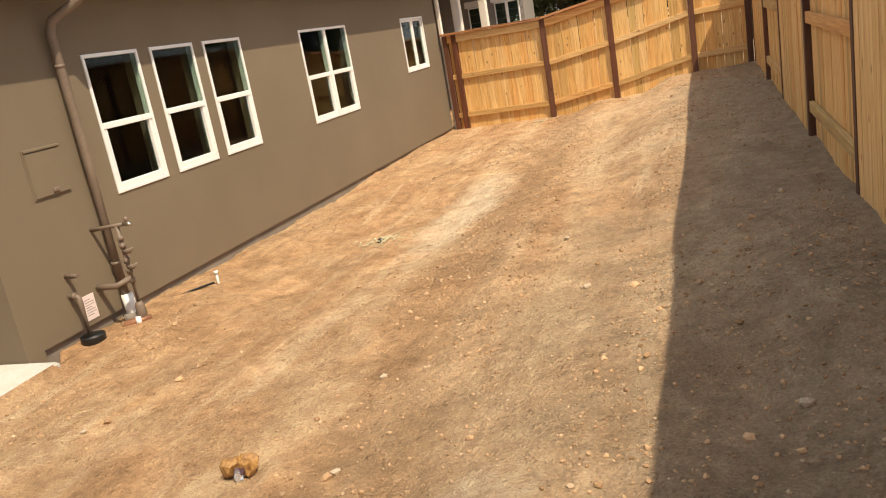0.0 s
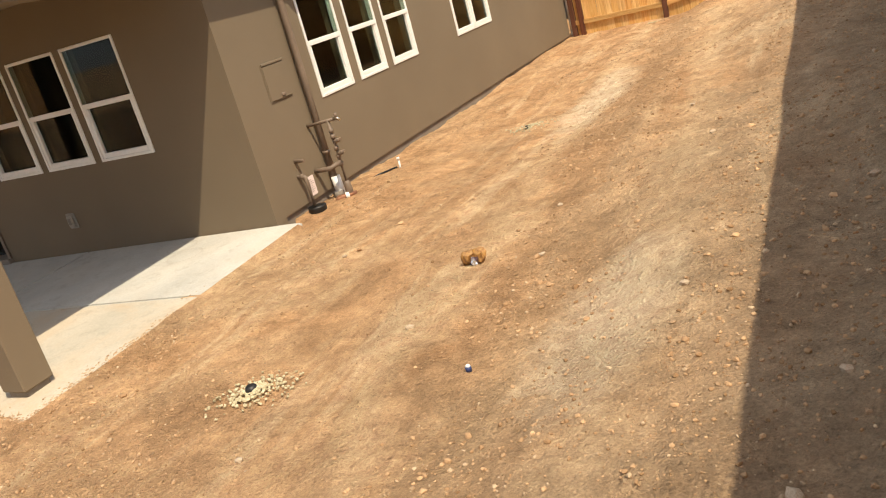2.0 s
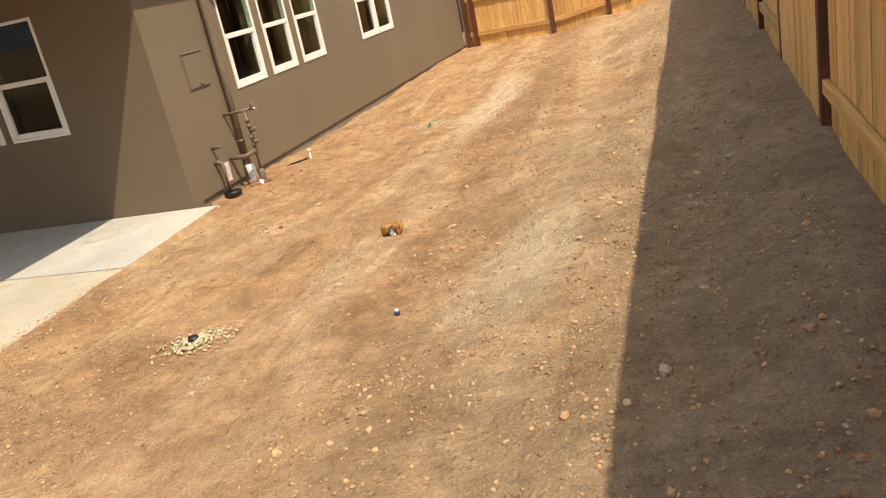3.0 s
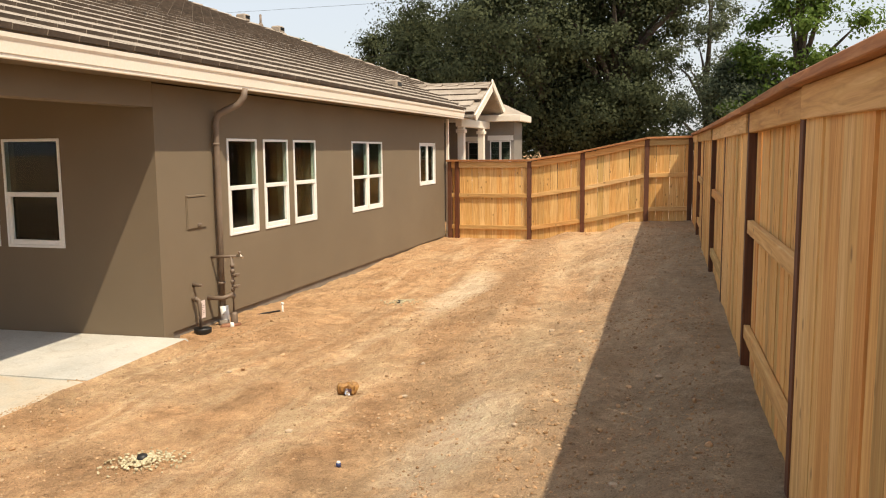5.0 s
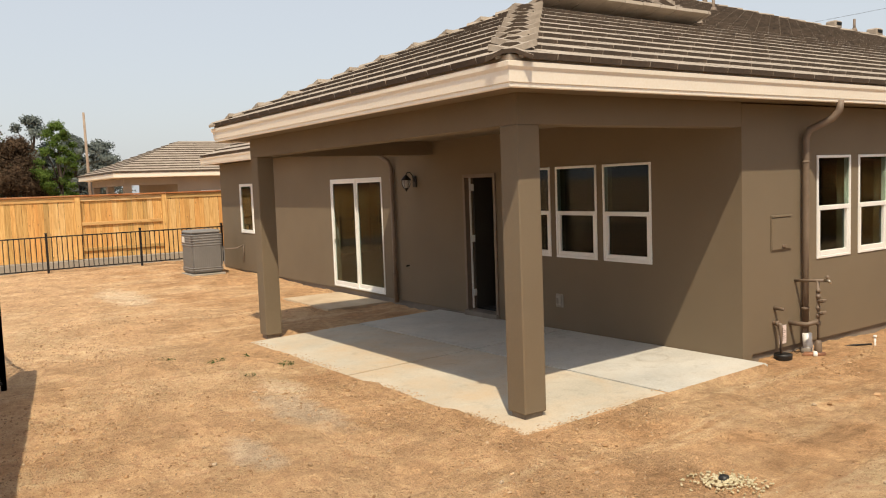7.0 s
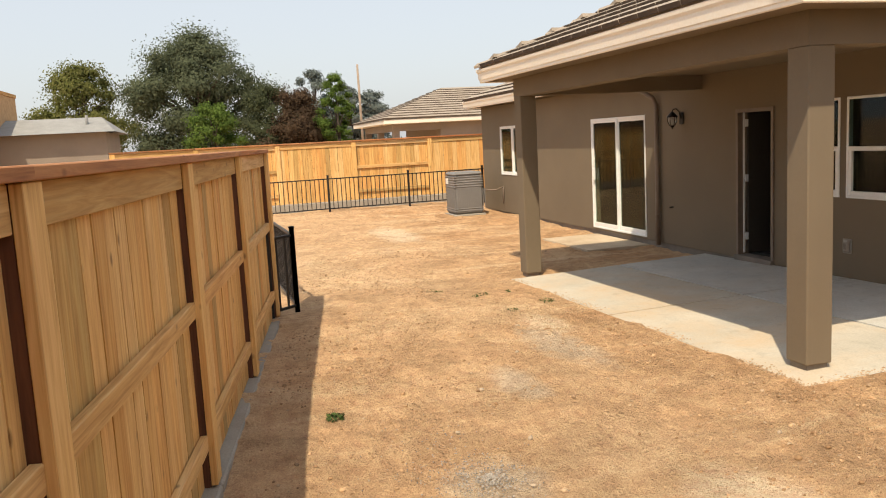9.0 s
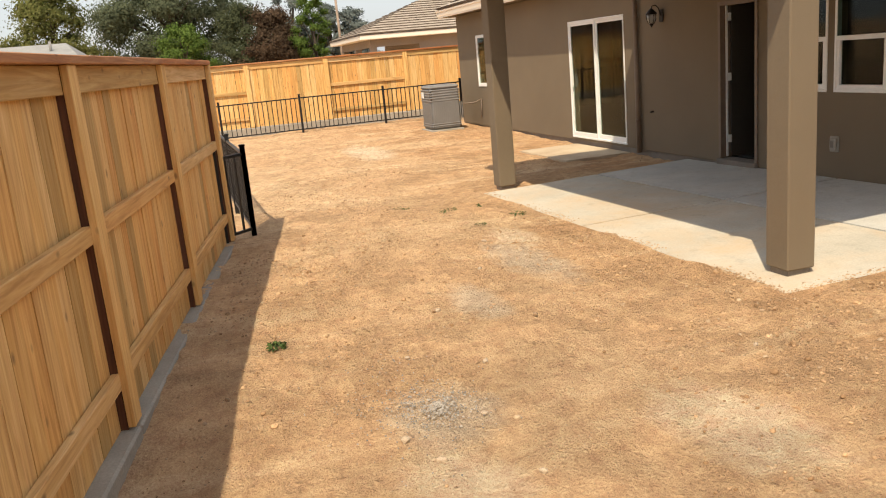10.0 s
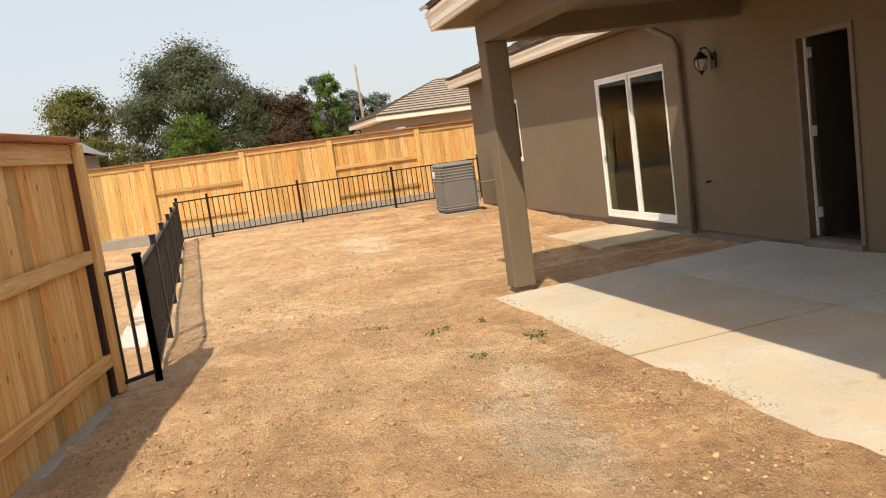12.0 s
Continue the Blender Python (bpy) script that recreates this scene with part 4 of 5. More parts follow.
def manifold():
    t = thing("water_manifold", "taupe painted water riser with brass taps and valves", "pipe")
    y = 0.90
    part("top_arm", tube([(-0.01, y, 0.665), (0.34, y, 0.69)], 0.016, 10), PIPE, t)
    part("riser", tube([(0.255, y, 0.685), (0.262, y, 0.40), (0.262, y, -0.15)], 0.017, 10), PIPE, t)
    for z in (0.56, 0.50, 0.38, 0.30, 0.22):
        part("coupling", tube([(0.261, y, z), (0.261, y, z + 0.04)], 0.024, 10), PIPE, t)
    part("lower_arm", tube([(-0.01, y - 0.10, 0.225), (0.19, y - 0.09, 0.228), (0.262, y, 0.262)], 0.025, 10), PIPE, t)
    part("union", tube([(0.262, y, -0.12), (0.262, y, -0.03), (0.262, y, 0.03), (0.262, y, 0.06)], [0.04, 0.04, 0.036, 0.024], 8), PIPE, t)
    for z in (0.47, 0.345):
        v = part("valve", tube([(0.262, y, z), (0.33, y - 0.02, z + 0.01)], 0.020, 8), PIPE, t)
        part("lever", boxed(0.325, y - 0.055, z + 0.005, 0.345, y + 0.02, z + 0.03, 0.004), PIPE, v)
    tap = part("tap", tube([(0.33, y, 0.69), (0.37, y, 0.692), (0.40, y, 0.67)], [0.019, 0.017, 0.013], 10), mat("chrome_brass", (0.45, 0.40, 0.33), 0.3, 0.9), t, "dull chrome hose tap")
    part("tap_handle", tube([(0.36, y, 0.70), (0.36, y, 0.735), (0.36, y, 0.745)], [0.008, 0.02, 0.006], 8), PIPE, tap)


manifold()


def gas_stubs():
    t = thing("stub_pipe", "taupe painted capped pipe stub on the wall", "pipe", "wall stubs")
    part("pipe", tube([(-0.01, 0.535, 0.412), (0.10, 0.53, 0.412), (0.12, 0.53, 0.41)], [0.022, 0.016, 0.02], 10), PIPE, t)
    t = thing("stub_pipe", "taupe painted pipe rising from a black ground sleeve", "pipe", "wall stubs")
    part("pipe", tube([(-0.01, 0.51, 0.262), (0.06, 0.51, 0.262), (0.085, 0.51, 0.25), (0.09, 0.51, 0.20), (0.09, 0.51, -0.14)], 0.020, 10), PIPE, t)
    part("collar", tube([(0.035, 0.51, 0.262), (0.075, 0.51, 0.262)], 0.028, 10), PIPE, t)
    t = thing("ground_sleeve", "round black plastic sleeve half sunk in the dirt", "sleeve")
    part("rim", tube([(0.12, 0.50, -0.18), (0.12, 0.50, -0.055), (0.12, 0.50, -0.045), (0.12, 0.50, -0.045), (0.12, 0.50, -0.06)], [0.088, 0.092, 0.092, 0.076, 0.074], 18), BLACK, t)
    part("fill", tube([(0.12, 0.50, -0.07), (0.12, 0.50, -0.056)], 0.07, 14), DIRT, t, "dirt packed inside the sleeve")


gas_stubs()
PAPER = mat("tag_paper", (0.72, 0.62, 0.60), 0.7)
INK = mat("grey_ink", (0.30, 0.24, 0.24), 0.8)
t = thing("notice_tag", "small pale paper notice taped to the stucco", "notice")
part("sheet", boxed(0.003, 0.61, 0.02, 0.006, 0.735, 0.215), PAPER, t)
for k in range(7):
    part("print_line", boxed(0.0062, 0.625, 0.175 - k * 0.02, 0.0072, 0.72 if k % 3 else 0.69, 0.181 - k * 0.02), INK, t)
t = thing("access_panel", "square taupe painted access panel with a small latch", "panel")
part("rim", boxed(0.002, 0.465, 1.005, 0.008, 0.825, 1.375, 0.002), STUCCO, t)
part("door", boxed(0.008, 0.477, 1.017, 0.017, 0.813, 1.345, 0.004), STUCCO, t)
part("lid_strip", boxed(0.008, 0.475, 1.352, 0.024, 0.815, 1.372, 0.003), STUCCO, t)
part("latch", boxed(0.017, 0.64, 1.035, 0.032, 0.70, 1.065, 0.006), PIPE, t)

BRONZE = mat("dark_bronze", (0.018, 0.014, 0.011), 0.4, 0.6)
FROST = mat("lantern_glass", (0.75, 0.75, 0.72), 0.25)
FROST.node_tree.nodes["Principled BSDF"].inputs["Transmission Weight"].default_value = 0.6


def lantern(x, z):
    t = thing("wall_lantern", "dark bronze lantern on a curved bracket", "lantern")
    part("back_plate", boxed(x - 0.055, -0.02, z - 0.09, x + 0.055, -0.001, z + 0.09, 0.01), BRONZE, t)
    part("bracket", tube([(x, -0.02, z), (x, -0.05, z + 0.10), (x, -0.10, z + 0.15), (x, -0.155, z + 0.14), (x, -0.17, z + 0.10)], 0.009, 8), BRONZE, t)
    part("roof", tube([(x, -0.17, z + 0.11), (x, -0.17, z + 0.085), (x, -0.17, z + 0.035), (x, -0.17, z + 0.025)], [0.012, 0.04, 0.085, 0.085], 12), BRONZE, t)
    part("glass", tube([(x, -0.17, z + 0.025), (x, -0.17, z - 0.04), (x, -0.17, z - 0.10)], [0.062, 0.062, 0.035], 12), FROST, t, "frosted lantern glass")
    for k in range(6):
        a = k * math.pi / 3
        c, s = math.cos(a), math.sin(a)
        part("rib", tube([(x + 0.066 * c, -0.17 + 0.066 * s, z + 0.027), (x + 0.066 * c, -0.17 + 0.066 * s, z - 0.04), (x + 0.037 * c, -0.17 + 0.037 * s, z - 0.105)], 0.005, 6), BRONZE, t)
    part("finial", tube([(x, -0.17, z - 0.10), (x, -0.17, z - 0.12), (x, -0.17, z - 0.155)], [0.04, 0.025, 0.004], 10), BRONZE, t)


lantern(-6.02, 1.87)
t = thing("outlet_cover", "grey weatherproof outlet cover on the stucco", "outlet")
part("plate", boxed(-2.74, -0.014, 0.20, -2.61, -0.001, 0.37, 0.004), KERB, t)
part("bubble", boxed(-2.72, -0.045, 0.215, -2.63, -0.014, 0.355, 0.015), KERB, t)
part("socket", boxed(-2.695, -0.048, 0.25, -2.655, -0.045, 0.32), FOUNDATION, t)
t = thing("hose_stub", "short dark pipe stub in the stucco", "pipe")
part("pipe", tube([(-6.30, 0.0, 0.50), (-6.30, -0.06, 0.495)], 0.014, 8), BRONZE, t)


def air_conditioner():
    t = thing("air_conditioner", "grey ribbed plastic air conditioner beside the stucco corner", "air conditioner")
    x0, x1, y0, y1, z = -14.72, -13.90, -1.27, -0.50, -0.10
    part("pad", boxed(x0 - 0.02, y0 - 0.02, z - 0.18, x1 + 0.02, y1 + 0.02, z + 0.0, 0.01), KERB, t, "concrete pad")
    part("housing", boxed(x0 + 0.022, y0 + 0.022, z + 0.002, x1 - 0.022, y1 - 0.022, z + 0.96, 0.05), AC_GREY, t)
    part("lid", boxed(x0 + 0.02, y0 + 0.02, z + 0.93, x1 - 0.02, y1 - 0.02, z + 1.03, 0.045), AC_GREY, t, "rounded grey lid")
    for k, zz in enumerate((0.07, 0.12, 0.66, 0.72, 0.78, 0.84, 0.90)):
        part("rib", boxed(x0 + 0.012, y0 + 0.012, z + zz, x1 - 0.012, y1 - 0.012, z + zz + 0.030, 0.012), AC_GREY, t)
    slat = mesh_of("slat", boxed(-0.011, 0, 0.0, 0.011, 0.014, 0.44), AC_GREY)
    for k in range(16):
        f = 0.10 + k * 0.046
        piece("slat", slat, t, pose(x0 + f, y0 + 0.018, z + 0.18))
        piece("slat", slat, t, pose(x1 - 0.018, y0 + f, z + 0.18, 0, 0, 90))
    part("nameplate", boxed(x0 + 0.10, y0 + 0.010, z + 0.74, x0 + 0.30, y0 + 0.014, z + 0.88), WHITE, t, "white maker's plate")
    part("line_set", tube([(x1 - 0.1, y1 - 0.03, z + 0.55), (x1 + 0.05, -0.20, z + 0.55), (x1 + 0.05, 0.0, z + 0.62)], 0.016, 8), PIPE, t)
    part("conduit", tube([(x1 + 0.1, -0.03, z + 0.62), (x1 + 0.1, -0.05, z + 0.2)], 0.012, 8), PIPE, t)


air_conditioner()


# ---- front porch wing beyond the cedar fence ----
SIDING = varied("grey_lap_siding", (0.20, 0.185, 0.165), (0.25, 0.23, 0.205), 0.7, 1.0, 60, 0.1, 0.002)


def porch_wing():
    y = 13.5
    wing = structure("wall_wing", boxed(-7.0, y, -0.1, 0.80, y + 0.2, 2.53), SIDING, "grey lap-sided wall of the front wing")
    lap = mesh_of("siding_board", boxed(-7.0, -0.022, 0.0, 0.80, 0.0, 0.165), SIDING)
    for k in range(16):
        piece("siding_board", lap, wing, pose(0, y - 0.001, -0.1 + 0.165 * k, -3.5))
    structure("wall_wing_end", boxed(0.62, y + 0.2, -0.1, 0.80, y + 1.0, 2.53), SIDING, "grey sided end wall of the front wing")
    bm = boxed(-7.0, y - 0.42, 2.54, 1.05, y - 0.32, 2.70, 0.01)
    box(bm, 0.95, y - 0.32, 2.54, 1.05, y + 1.0, 2.70, 0.01)
    structure("wing_gutter", bm, CREAM, "cream gutter of the front wing", "gutter")
    bm = bmesh.new()
    v = [bm.verts.new(p) for p in ((-7, y - 0.40, 2.70), (1.04, y - 0.40, 2.70), (-0.6, y + 1.6, 3.45), (-7, y + 1.6, 3.45), (1.04, y + 1.0, 2.70))]
    bm.faces.new((v[0], v[1], v[2], v[3]))
    bm.faces.new((v[1], v[4], v[2]))
    structure("roof_wing", bm, TILE, "brown tile hip roof of the front wing", "roof")
    for a, b, c, d, n in ((-0.42, -0.11, 1.0, 2.05, "window_10"), (0.17, 0.72, 1.0, 2.07, "window_11")):
        window(n, (a, b, c, d), Matrix.Translation((0, y - 0.03, 0)), "twin" if b - a > 0.4 else "hung", "white trimmed front window beyond the cedar fence")
        structure("trim", boxed(a - 0.06, y - 0.04, d + 0.005, b + 0.06, y - 0.024, d + 0.13), WHITE, "white head trim over the window", "trim")
    # gabled porch
    gy0, gy1, gm, zb, zt, gx = 10.42, 13.58, 12.0, 2.55, 3.30, 0.55
    roof_g = bmesh.new()
    for a, b in ((gy0, gm), (gy1, gm)):
        p = [(-3.2, a, zb), (gx, a, zb), (gx, b, zt), (-3.2, b, zt)]
        up = [roof_g.verts.new((x, yy, z + 0.05)) for x, yy, z in p]
        dn = [roof_g.verts.new((x, yy, z)) for x, yy, z in p]
        roof_g.faces.new(up)
        roof_g.faces.new(dn[::-1])
        for k in range(4):
            roof_g.faces.new((up[k], dn[k], dn[(k + 1) % 4], up[(k + 1) % 4]))
    bmesh.ops.recalc_face_normals(roof_g, faces=roof_g.faces)
    g = structure("roof_porch", roof_g, TILE, "small brown tile gable roof over the porch", "roof")
    slope = math.hypot(gm - gy0, zt - zb)
    for sgn, a in ((1, gy0), (-1, gy1)):
        for row in range(5):
            f = row / 5
            yy, zz = a + (gm - a) * f, zb + (zt - zb) * f + 0.05
            ang = math.degrees(math.atan2(zt - zb, gm - gy0))
            for k in range(11):
                x = gx - 0.17 - k * 0.335 - (0.16 if row % 2 else 0)
                m = pose(x, yy, zz + 0.03, 0, 0, 0 if sgn > 0 else 180) @ pose(0, 0, 0, ang - 4.5)
                piece("roof_tile", PORCH_TILE, g, m)
    ridge_caps((gx + 0.02, gm, zt + 0.02), (-3.0, gm, zt + 0.02), "ridge")
    bm = bmesh.new()
    for a in (gy0, gy1):
        L = math.hypot(gm - a, zt - zb)
        ang = math.atan2(zt - zb, gm - a)
        box(bm, 0.0, 0.0, -0.16, 0.035, L, 0.0, 0.003, Matrix.Translation((gx, a, zb + 0.05)) @ Matrix.Rotation(ang, 4, "X"))
    structure("rake_board", bm, CREAM, "cream rake boards on the porch gable", "trim")
    structure("porch_gable", boxed(0.05, gy0 + 0.25, 2.36, 0.20, gy1 - 0.25, 2.54, 0.01), CREAM, "cream beam across the porch front", "beam")
    for py in (10.9, 12.75):
        t = thing("porch_post", "square cream porch post beyond the cedar fence", "post", "porch posts")
        part("shaft", boxed(0.05, py - 0.075, -0.1, 0.20, py + 0.075, 2.36, 0.008), CREAM, t)
        part("collar", boxed(0.02, py - 0.105, 2.22, 0.23, py + 0.105, 2.30, 0.01), CREAM, t)
    t = thing("downspout", "cream downspout at the front corner of the house", "downspout", "downspouts")
    part("pipe", boxed(0.01, 10.02, -0.1, 0.07, 10.10, 2.5, 0.008), CREAM, t)


PORCH_TILE = tile_mesh("roof_tile", 0.335, TILE)
porch_wing()


# ---- neighbours ----
def hip_house(x0, x1, y0, y1, wall_mat, label):
    t = thing("house", label, "house", "neighbouring houses")
    H, o, p = 2.53, 0.5, 0.39
    part("wall", boxed(x0, y0 + 2.2, -0.4, x1, y1, H), wall_mat, t)
    part("porch_beam", boxed(x0, y0, H - 0.32, x1, y0 + 0.28, H - 0.01), wall_mat, t)
    part("porch_beam", boxed(x1 - 0.28, y0 + 0.28, H - 0.32, x1, y0 + 2.2, H - 0.01), wall_mat, t)
    for x in (x1 - 0.15, x1 - 3.4, x0 + 0.15):
        part("porch_post", boxed(x - 0.15, y0, -0.4, x + 0.15, y0 + 0.3, H - 0.3, 0.01), wall_mat, t)
    bm = boxed(x0 - o, y0 - o, H, x1 + o, y1 + o, H + 0.2, 0.015)
    part("fascia", bm, CREAM, t, "cream fascia")
    half = (x1 - x0) / 2 + o
    xm, zt = (x0 + x1) / 2, H + 0.2 + p * half
    bm = bmesh.new()
    e = [(x0 - o, y0 - o), (x1 + o, y0 - o), (x1 + o, y1 + o), (x0 - o, y1 + o)]
    v = [bm.verts.new((x, y, H + 0.201)) for x, y in e] + [bm.verts.new((xm, y0 - o + half, zt)), bm.verts.new((xm, y1 + o - half, zt))]
    for f in ((0, 1, 4), (1, 2, 5, 4), (2, 3, 5), (3, 0, 4, 5)):
        bm.faces.new([v[k] for k in f])
    # base and course fronts take the shade-dark tile colour
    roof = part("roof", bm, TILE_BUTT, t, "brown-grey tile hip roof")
    n = 13
    for k in range(n):
        f0 = k / n
        zz = H + 0.205 + p * half * f0
        i = half * f0 - 0.03
        c = half / n + 0.06
        bm = bmesh.new()
        rise = p * c
        for (ax, ay), (bx, by), (ux, uy) in (((x0 - o + i, y0 - o + i), (x1 + o - i, y0 - o + i), (0, 1)), ((x1 + o - i, y0 - o + i), (x1 + o - i, y1 + o - i), (-1, 0))):
            q = [Vector((ax, ay, zz)), Vector((bx, by, zz)), Vector((bx + ux * c, by + uy * c, zz + rise)), Vector((ax + ux * c, ay + uy * c, zz + rise))]
            if ux == 0:
                q[2].x -= c
                q[3].x += c
            else:
                q[2].y -= c
                q[3].y += c
            lift = [0.07, 0.07, 0.02, 0.02]
            up = [bm.verts.new(a + Vector((0, 0, l))) for a, l in zip(q, lift)]
            dn = [bm.verts.new(a) for a in q]
            bm.faces.new(up)
            for j in range(4):
                bm.faces.new((up[j], dn[j], dn[(j + 1) % 4], up[(j + 1) % 4])).material_index = 1 if j == 0 else 0
        bmesh.ops.recalc_face_normals(bm, faces=bm.faces)
        part("tile_course", bm, TILE_EDGE, roof).data.materials.append(TILE_BUTT)
    win = part("window", boxed(x1 - 0.02, y0 + 3.2, 0.9, x1 + 0.03, y0 + 4.2, 1.9, 0.01), WHITE, t, "white framed window")
    part("pane", boxed(x1 + 0.031, y0 + 3.28, 0.98, x1 + 0.036, y0 + 4.12, 1.82), BLACK, win)
    win = part("window", boxed(x1 - 3.0, y0 + 2.17, 0.9, x1 - 1.8, y0 + 2.205, 1.9, 0.01), WHITE, t, "white framed window")
    part("pane", boxed(x1 - 2.92, y0 + 2.16, 0.98, x1 - 1.88, y0 + 2.165, 1.82), BLACK, win)


NEIGHBOUR = varied("grey_taupe_stucco", (0.24, 0.20, 0.165), (0.29, 0.245, 0.20), 0.92, 0.8, 120, 0.3)
hip_house(-37.1, -30.5, 1.1, 12, NEIGHBOUR, "grey-taupe stucco neighbour house with a tile hip roof")

POLE_WOOD = varied("weathered_pole_wood", (0.24, 0.18, 0.135), (0.34, 0.27, 0.21), 0.9, 3, 40, 0.3, 0.004)
t = thing("utility_pole", "bare weathered wooden utility pole far behind the houses", "pole")
part("shaft", tube([(-56.6, 4.7, -1), (-56.6, 4.6, 7.7)], [0.12, 0.08], 8), POLE_WOOD, t)

PALE_ROOF = varied("pale_grey_shingle", (0.22, 0.22, 0.215), (0.29, 0.29, 0.28), 0.9, 2, 40, 0.2)
t = thing("bungalow", "low house with a pale grey roof behind the fence", "house", "neighbouring houses")
part("wall", boxed(-37, -15.30, -1, -31.5, -10.87, 2.80), NEIGHBOUR, t)
bm = bmesh.new()
v = [bm.verts.new(p) for p in ((-31, -15.60, 2.80), (-31, -10.46, 2.80), (-33.6, -11.20, 3.51), (-33.6, -15.60, 3.51), (-37.4, -10.46, 2.80), (-37.4, -15.60, 2.80))]
bm.faces.new((v[0], v[1], v[2], v[3]))
bm.faces.new((v[1], v[4], v[2]))
bm.faces.new((v[4], v[5], v[3], v[2]))
roof_b = part("roof", bm, PALE_ROOF, t, "pale grey shingle roof")
part("roof_vent", tube([(-32.4, -11.66, 3.00), (-32.4, -11.66, 3.56)], 0.06, 8), PALE_ROOF, roof_b)

OSB = varied("oriented_strand_board", (0.42, 0.23, 0.10), (0.60, 0.38, 0.19), 0.85, 5, 45, 0.2)


def framed_house():
    t = thing("unfinished_house", "upper storey framed in raw sheathing with empty windows", "house", "neighbouring houses")
    m = Matrix(((0, -1, 0, -28.9), (1, 0, 0, 0), (0, 0, 1, 0), (0, 0, 0, 1)))
    part("wall", holed_wall(-22.0, -15.0, 0.0, 4.6, [(-16.3, -15.4, 2.6, 4.1), (-18.6, -17.6, 2.6, 4.1)], 0.15, m), OSB, t)
    part("wall", boxed(-36, -15.15, 0.0, -29.06, -15.0, 4.6), OSB, t)
    part("wall", boxed(-36, -22, 0.0, -35.85, -15.16, 4.6), OSB, t)
    part("top_plate", boxed(-36.05, -15.2, 4.602, -28.85, -14.96, 4.75), CEDAR_X, t)
    part("top_plate", boxed(-29.08, -22.05, 4.602, -28.85, -15.21, 4.75), CEDAR_X, t)
    for y in (-15.1, -16.35, -15.85):
        part("stud", boxed(-28.95, y - 0.045, 2.5, -28.86, y + 0.045, 4.6), CEDAR, t)


framed_house()


def wire(p, q, sag):
    t = thing("power_line", "thin black overhead power line", "wire", "overhead wires")
    p, q = Vector(p), Vector(q)
    pts = [p.lerp(q, k / 12) - Vector((0, 0, sag * 4 * (k / 12) * (1 - k / 12))) for k in range(13)]
    part("cable", tube(pts, 0.005, 5), BLACK, t)


wire((-40, 22, 7.6), (30, 22, 7.6), 0.3)
wire((-30, 22, 4.0), (30, 22, 7.0), 0.5)
wire((-30, 22.5, 4.9), (30, 22.5, 7.5), 0.5)


# ---- small things on the ground ----
def stone_mesh(seed, material, name="stone"):
    rnd = random.Random(seed)
    bm = bmesh.new()
    bmesh.ops.create_icosphere(bm, subdivisions=1, radius=1.0)
    for v in bm.verts:
        v.co *= rnd.uniform(0.72, 1.15)
        v.co.z *= 0.62
    return mesh_of(name, bm, material)


STONE = varied("pale_stone", (0.36, 0.27, 0.18), (0.52, 0.42, 0.31), 0.9, 6, 60, 0.3, 0.004, True)
GRAVEL = leaf("drain_gravel", (0.36, 0.31, 0.19), (0.54, 0.48, 0.33))
BLUE_GRAVEL = leaf("blue_grey_gravel", (0.19, 0.175, 0.155), (0.40, 0.36, 0.31))
CLOD = leaf("dirt_clod", (0.26, 0.158, 0.083), (0.48, 0.315, 0.18))


def scatter(name, material, label, category, spots, parent=None):
    """Many small stones joined; spots: (x, y, z, size, flatness)."""
    rnd = random.Random(len(spots))
    t = 0.5 * (1 + 5 ** 0.5)
    ico = np.array([(-1, t, 0), (1, t, 0), (-1, -t, 0), (1, -t, 0), (0, -1, t), (0, 1, t), (0, -1, -t), (0, 1, -t), (t, 0, -1), (t, 0, 1), (-t, 0, -1), (-t, 0, 1)]) / 1.902
    tri = np.array([(0, 11, 5), (0, 5, 1), (0, 1, 7), (0, 7, 10), (0, 10, 11), (1, 5, 9), (5, 11, 4), (11, 10, 2), (10, 7, 6), (7, 1, 8), (3, 9, 4), (3, 4, 2), (3, 2, 6), (3, 6, 8), (3, 8, 9), (4, 9, 5), (2, 4, 11), (6, 2, 10), (8, 6, 7), (9, 8, 1)])
    rs = np.random.RandomState(len(spots))
    co, fa = [], []
    for k, (x, y, z, s, f) in enumerate(spots):
        a = rs.uniform(0, 6.28)
        r = np.array(((math.cos(a), -math.sin(a), 0), (math.sin(a), math.cos(a), 0), (0, 0, 1)))
        pts = ico * rs.uniform(0.7, 1.2, (12, 1)) * np.array((s, s * rs.uniform(0.6, 1.0), s * f))
        co.append(pts @ r.T + np.array((x, y, z + s * f * 0.35)))
        fa.append(tri + 12 * k)
    me = bpy.data.meshes.new(name)
    me.from_pydata(np.concatenate(co).tolist(), [], np.concatenate(fa).tolist())
    me.materials.append(material)
    ob = tagged(new(name, me), label, category, kind="stuff")
    return ob


def crumbs():
    rs = np.random.RandomState(21)
    dark, pale = [], []
    while len(dark) + len(pale) < 14000:
        x, y = rs.uniform(-5.5, 5.4), rs.uniform(-7.4, 3.5)
        if blocked(x, y):
            continue
        dens = noise.noise(Vector((x * 1.1, y * 0.8, 30))) + 0.7 * noise.noise(Vector((x * 3.1, y * 2.6, 12))) + (0.35 if x > 4.1 else 0) + (0.25 if y < -4.5 else 0)
        if rs.rand() > 0.12 + 1.2 * max(0.0, dens):
            continue
        z = soil_z(x, y)
        (dark if rs.rand() < 0.6 else pale).append((x, y, z, rs.uniform(0.0025, 0.0065), 0.7))
    scatter("soil_crumbs", CLOD, "fine brown soil crumbs over the yard", "dirt", dark)
    scatter("grit", PEBBLE, "fine pale grit over the yard", "pebbles", pale)


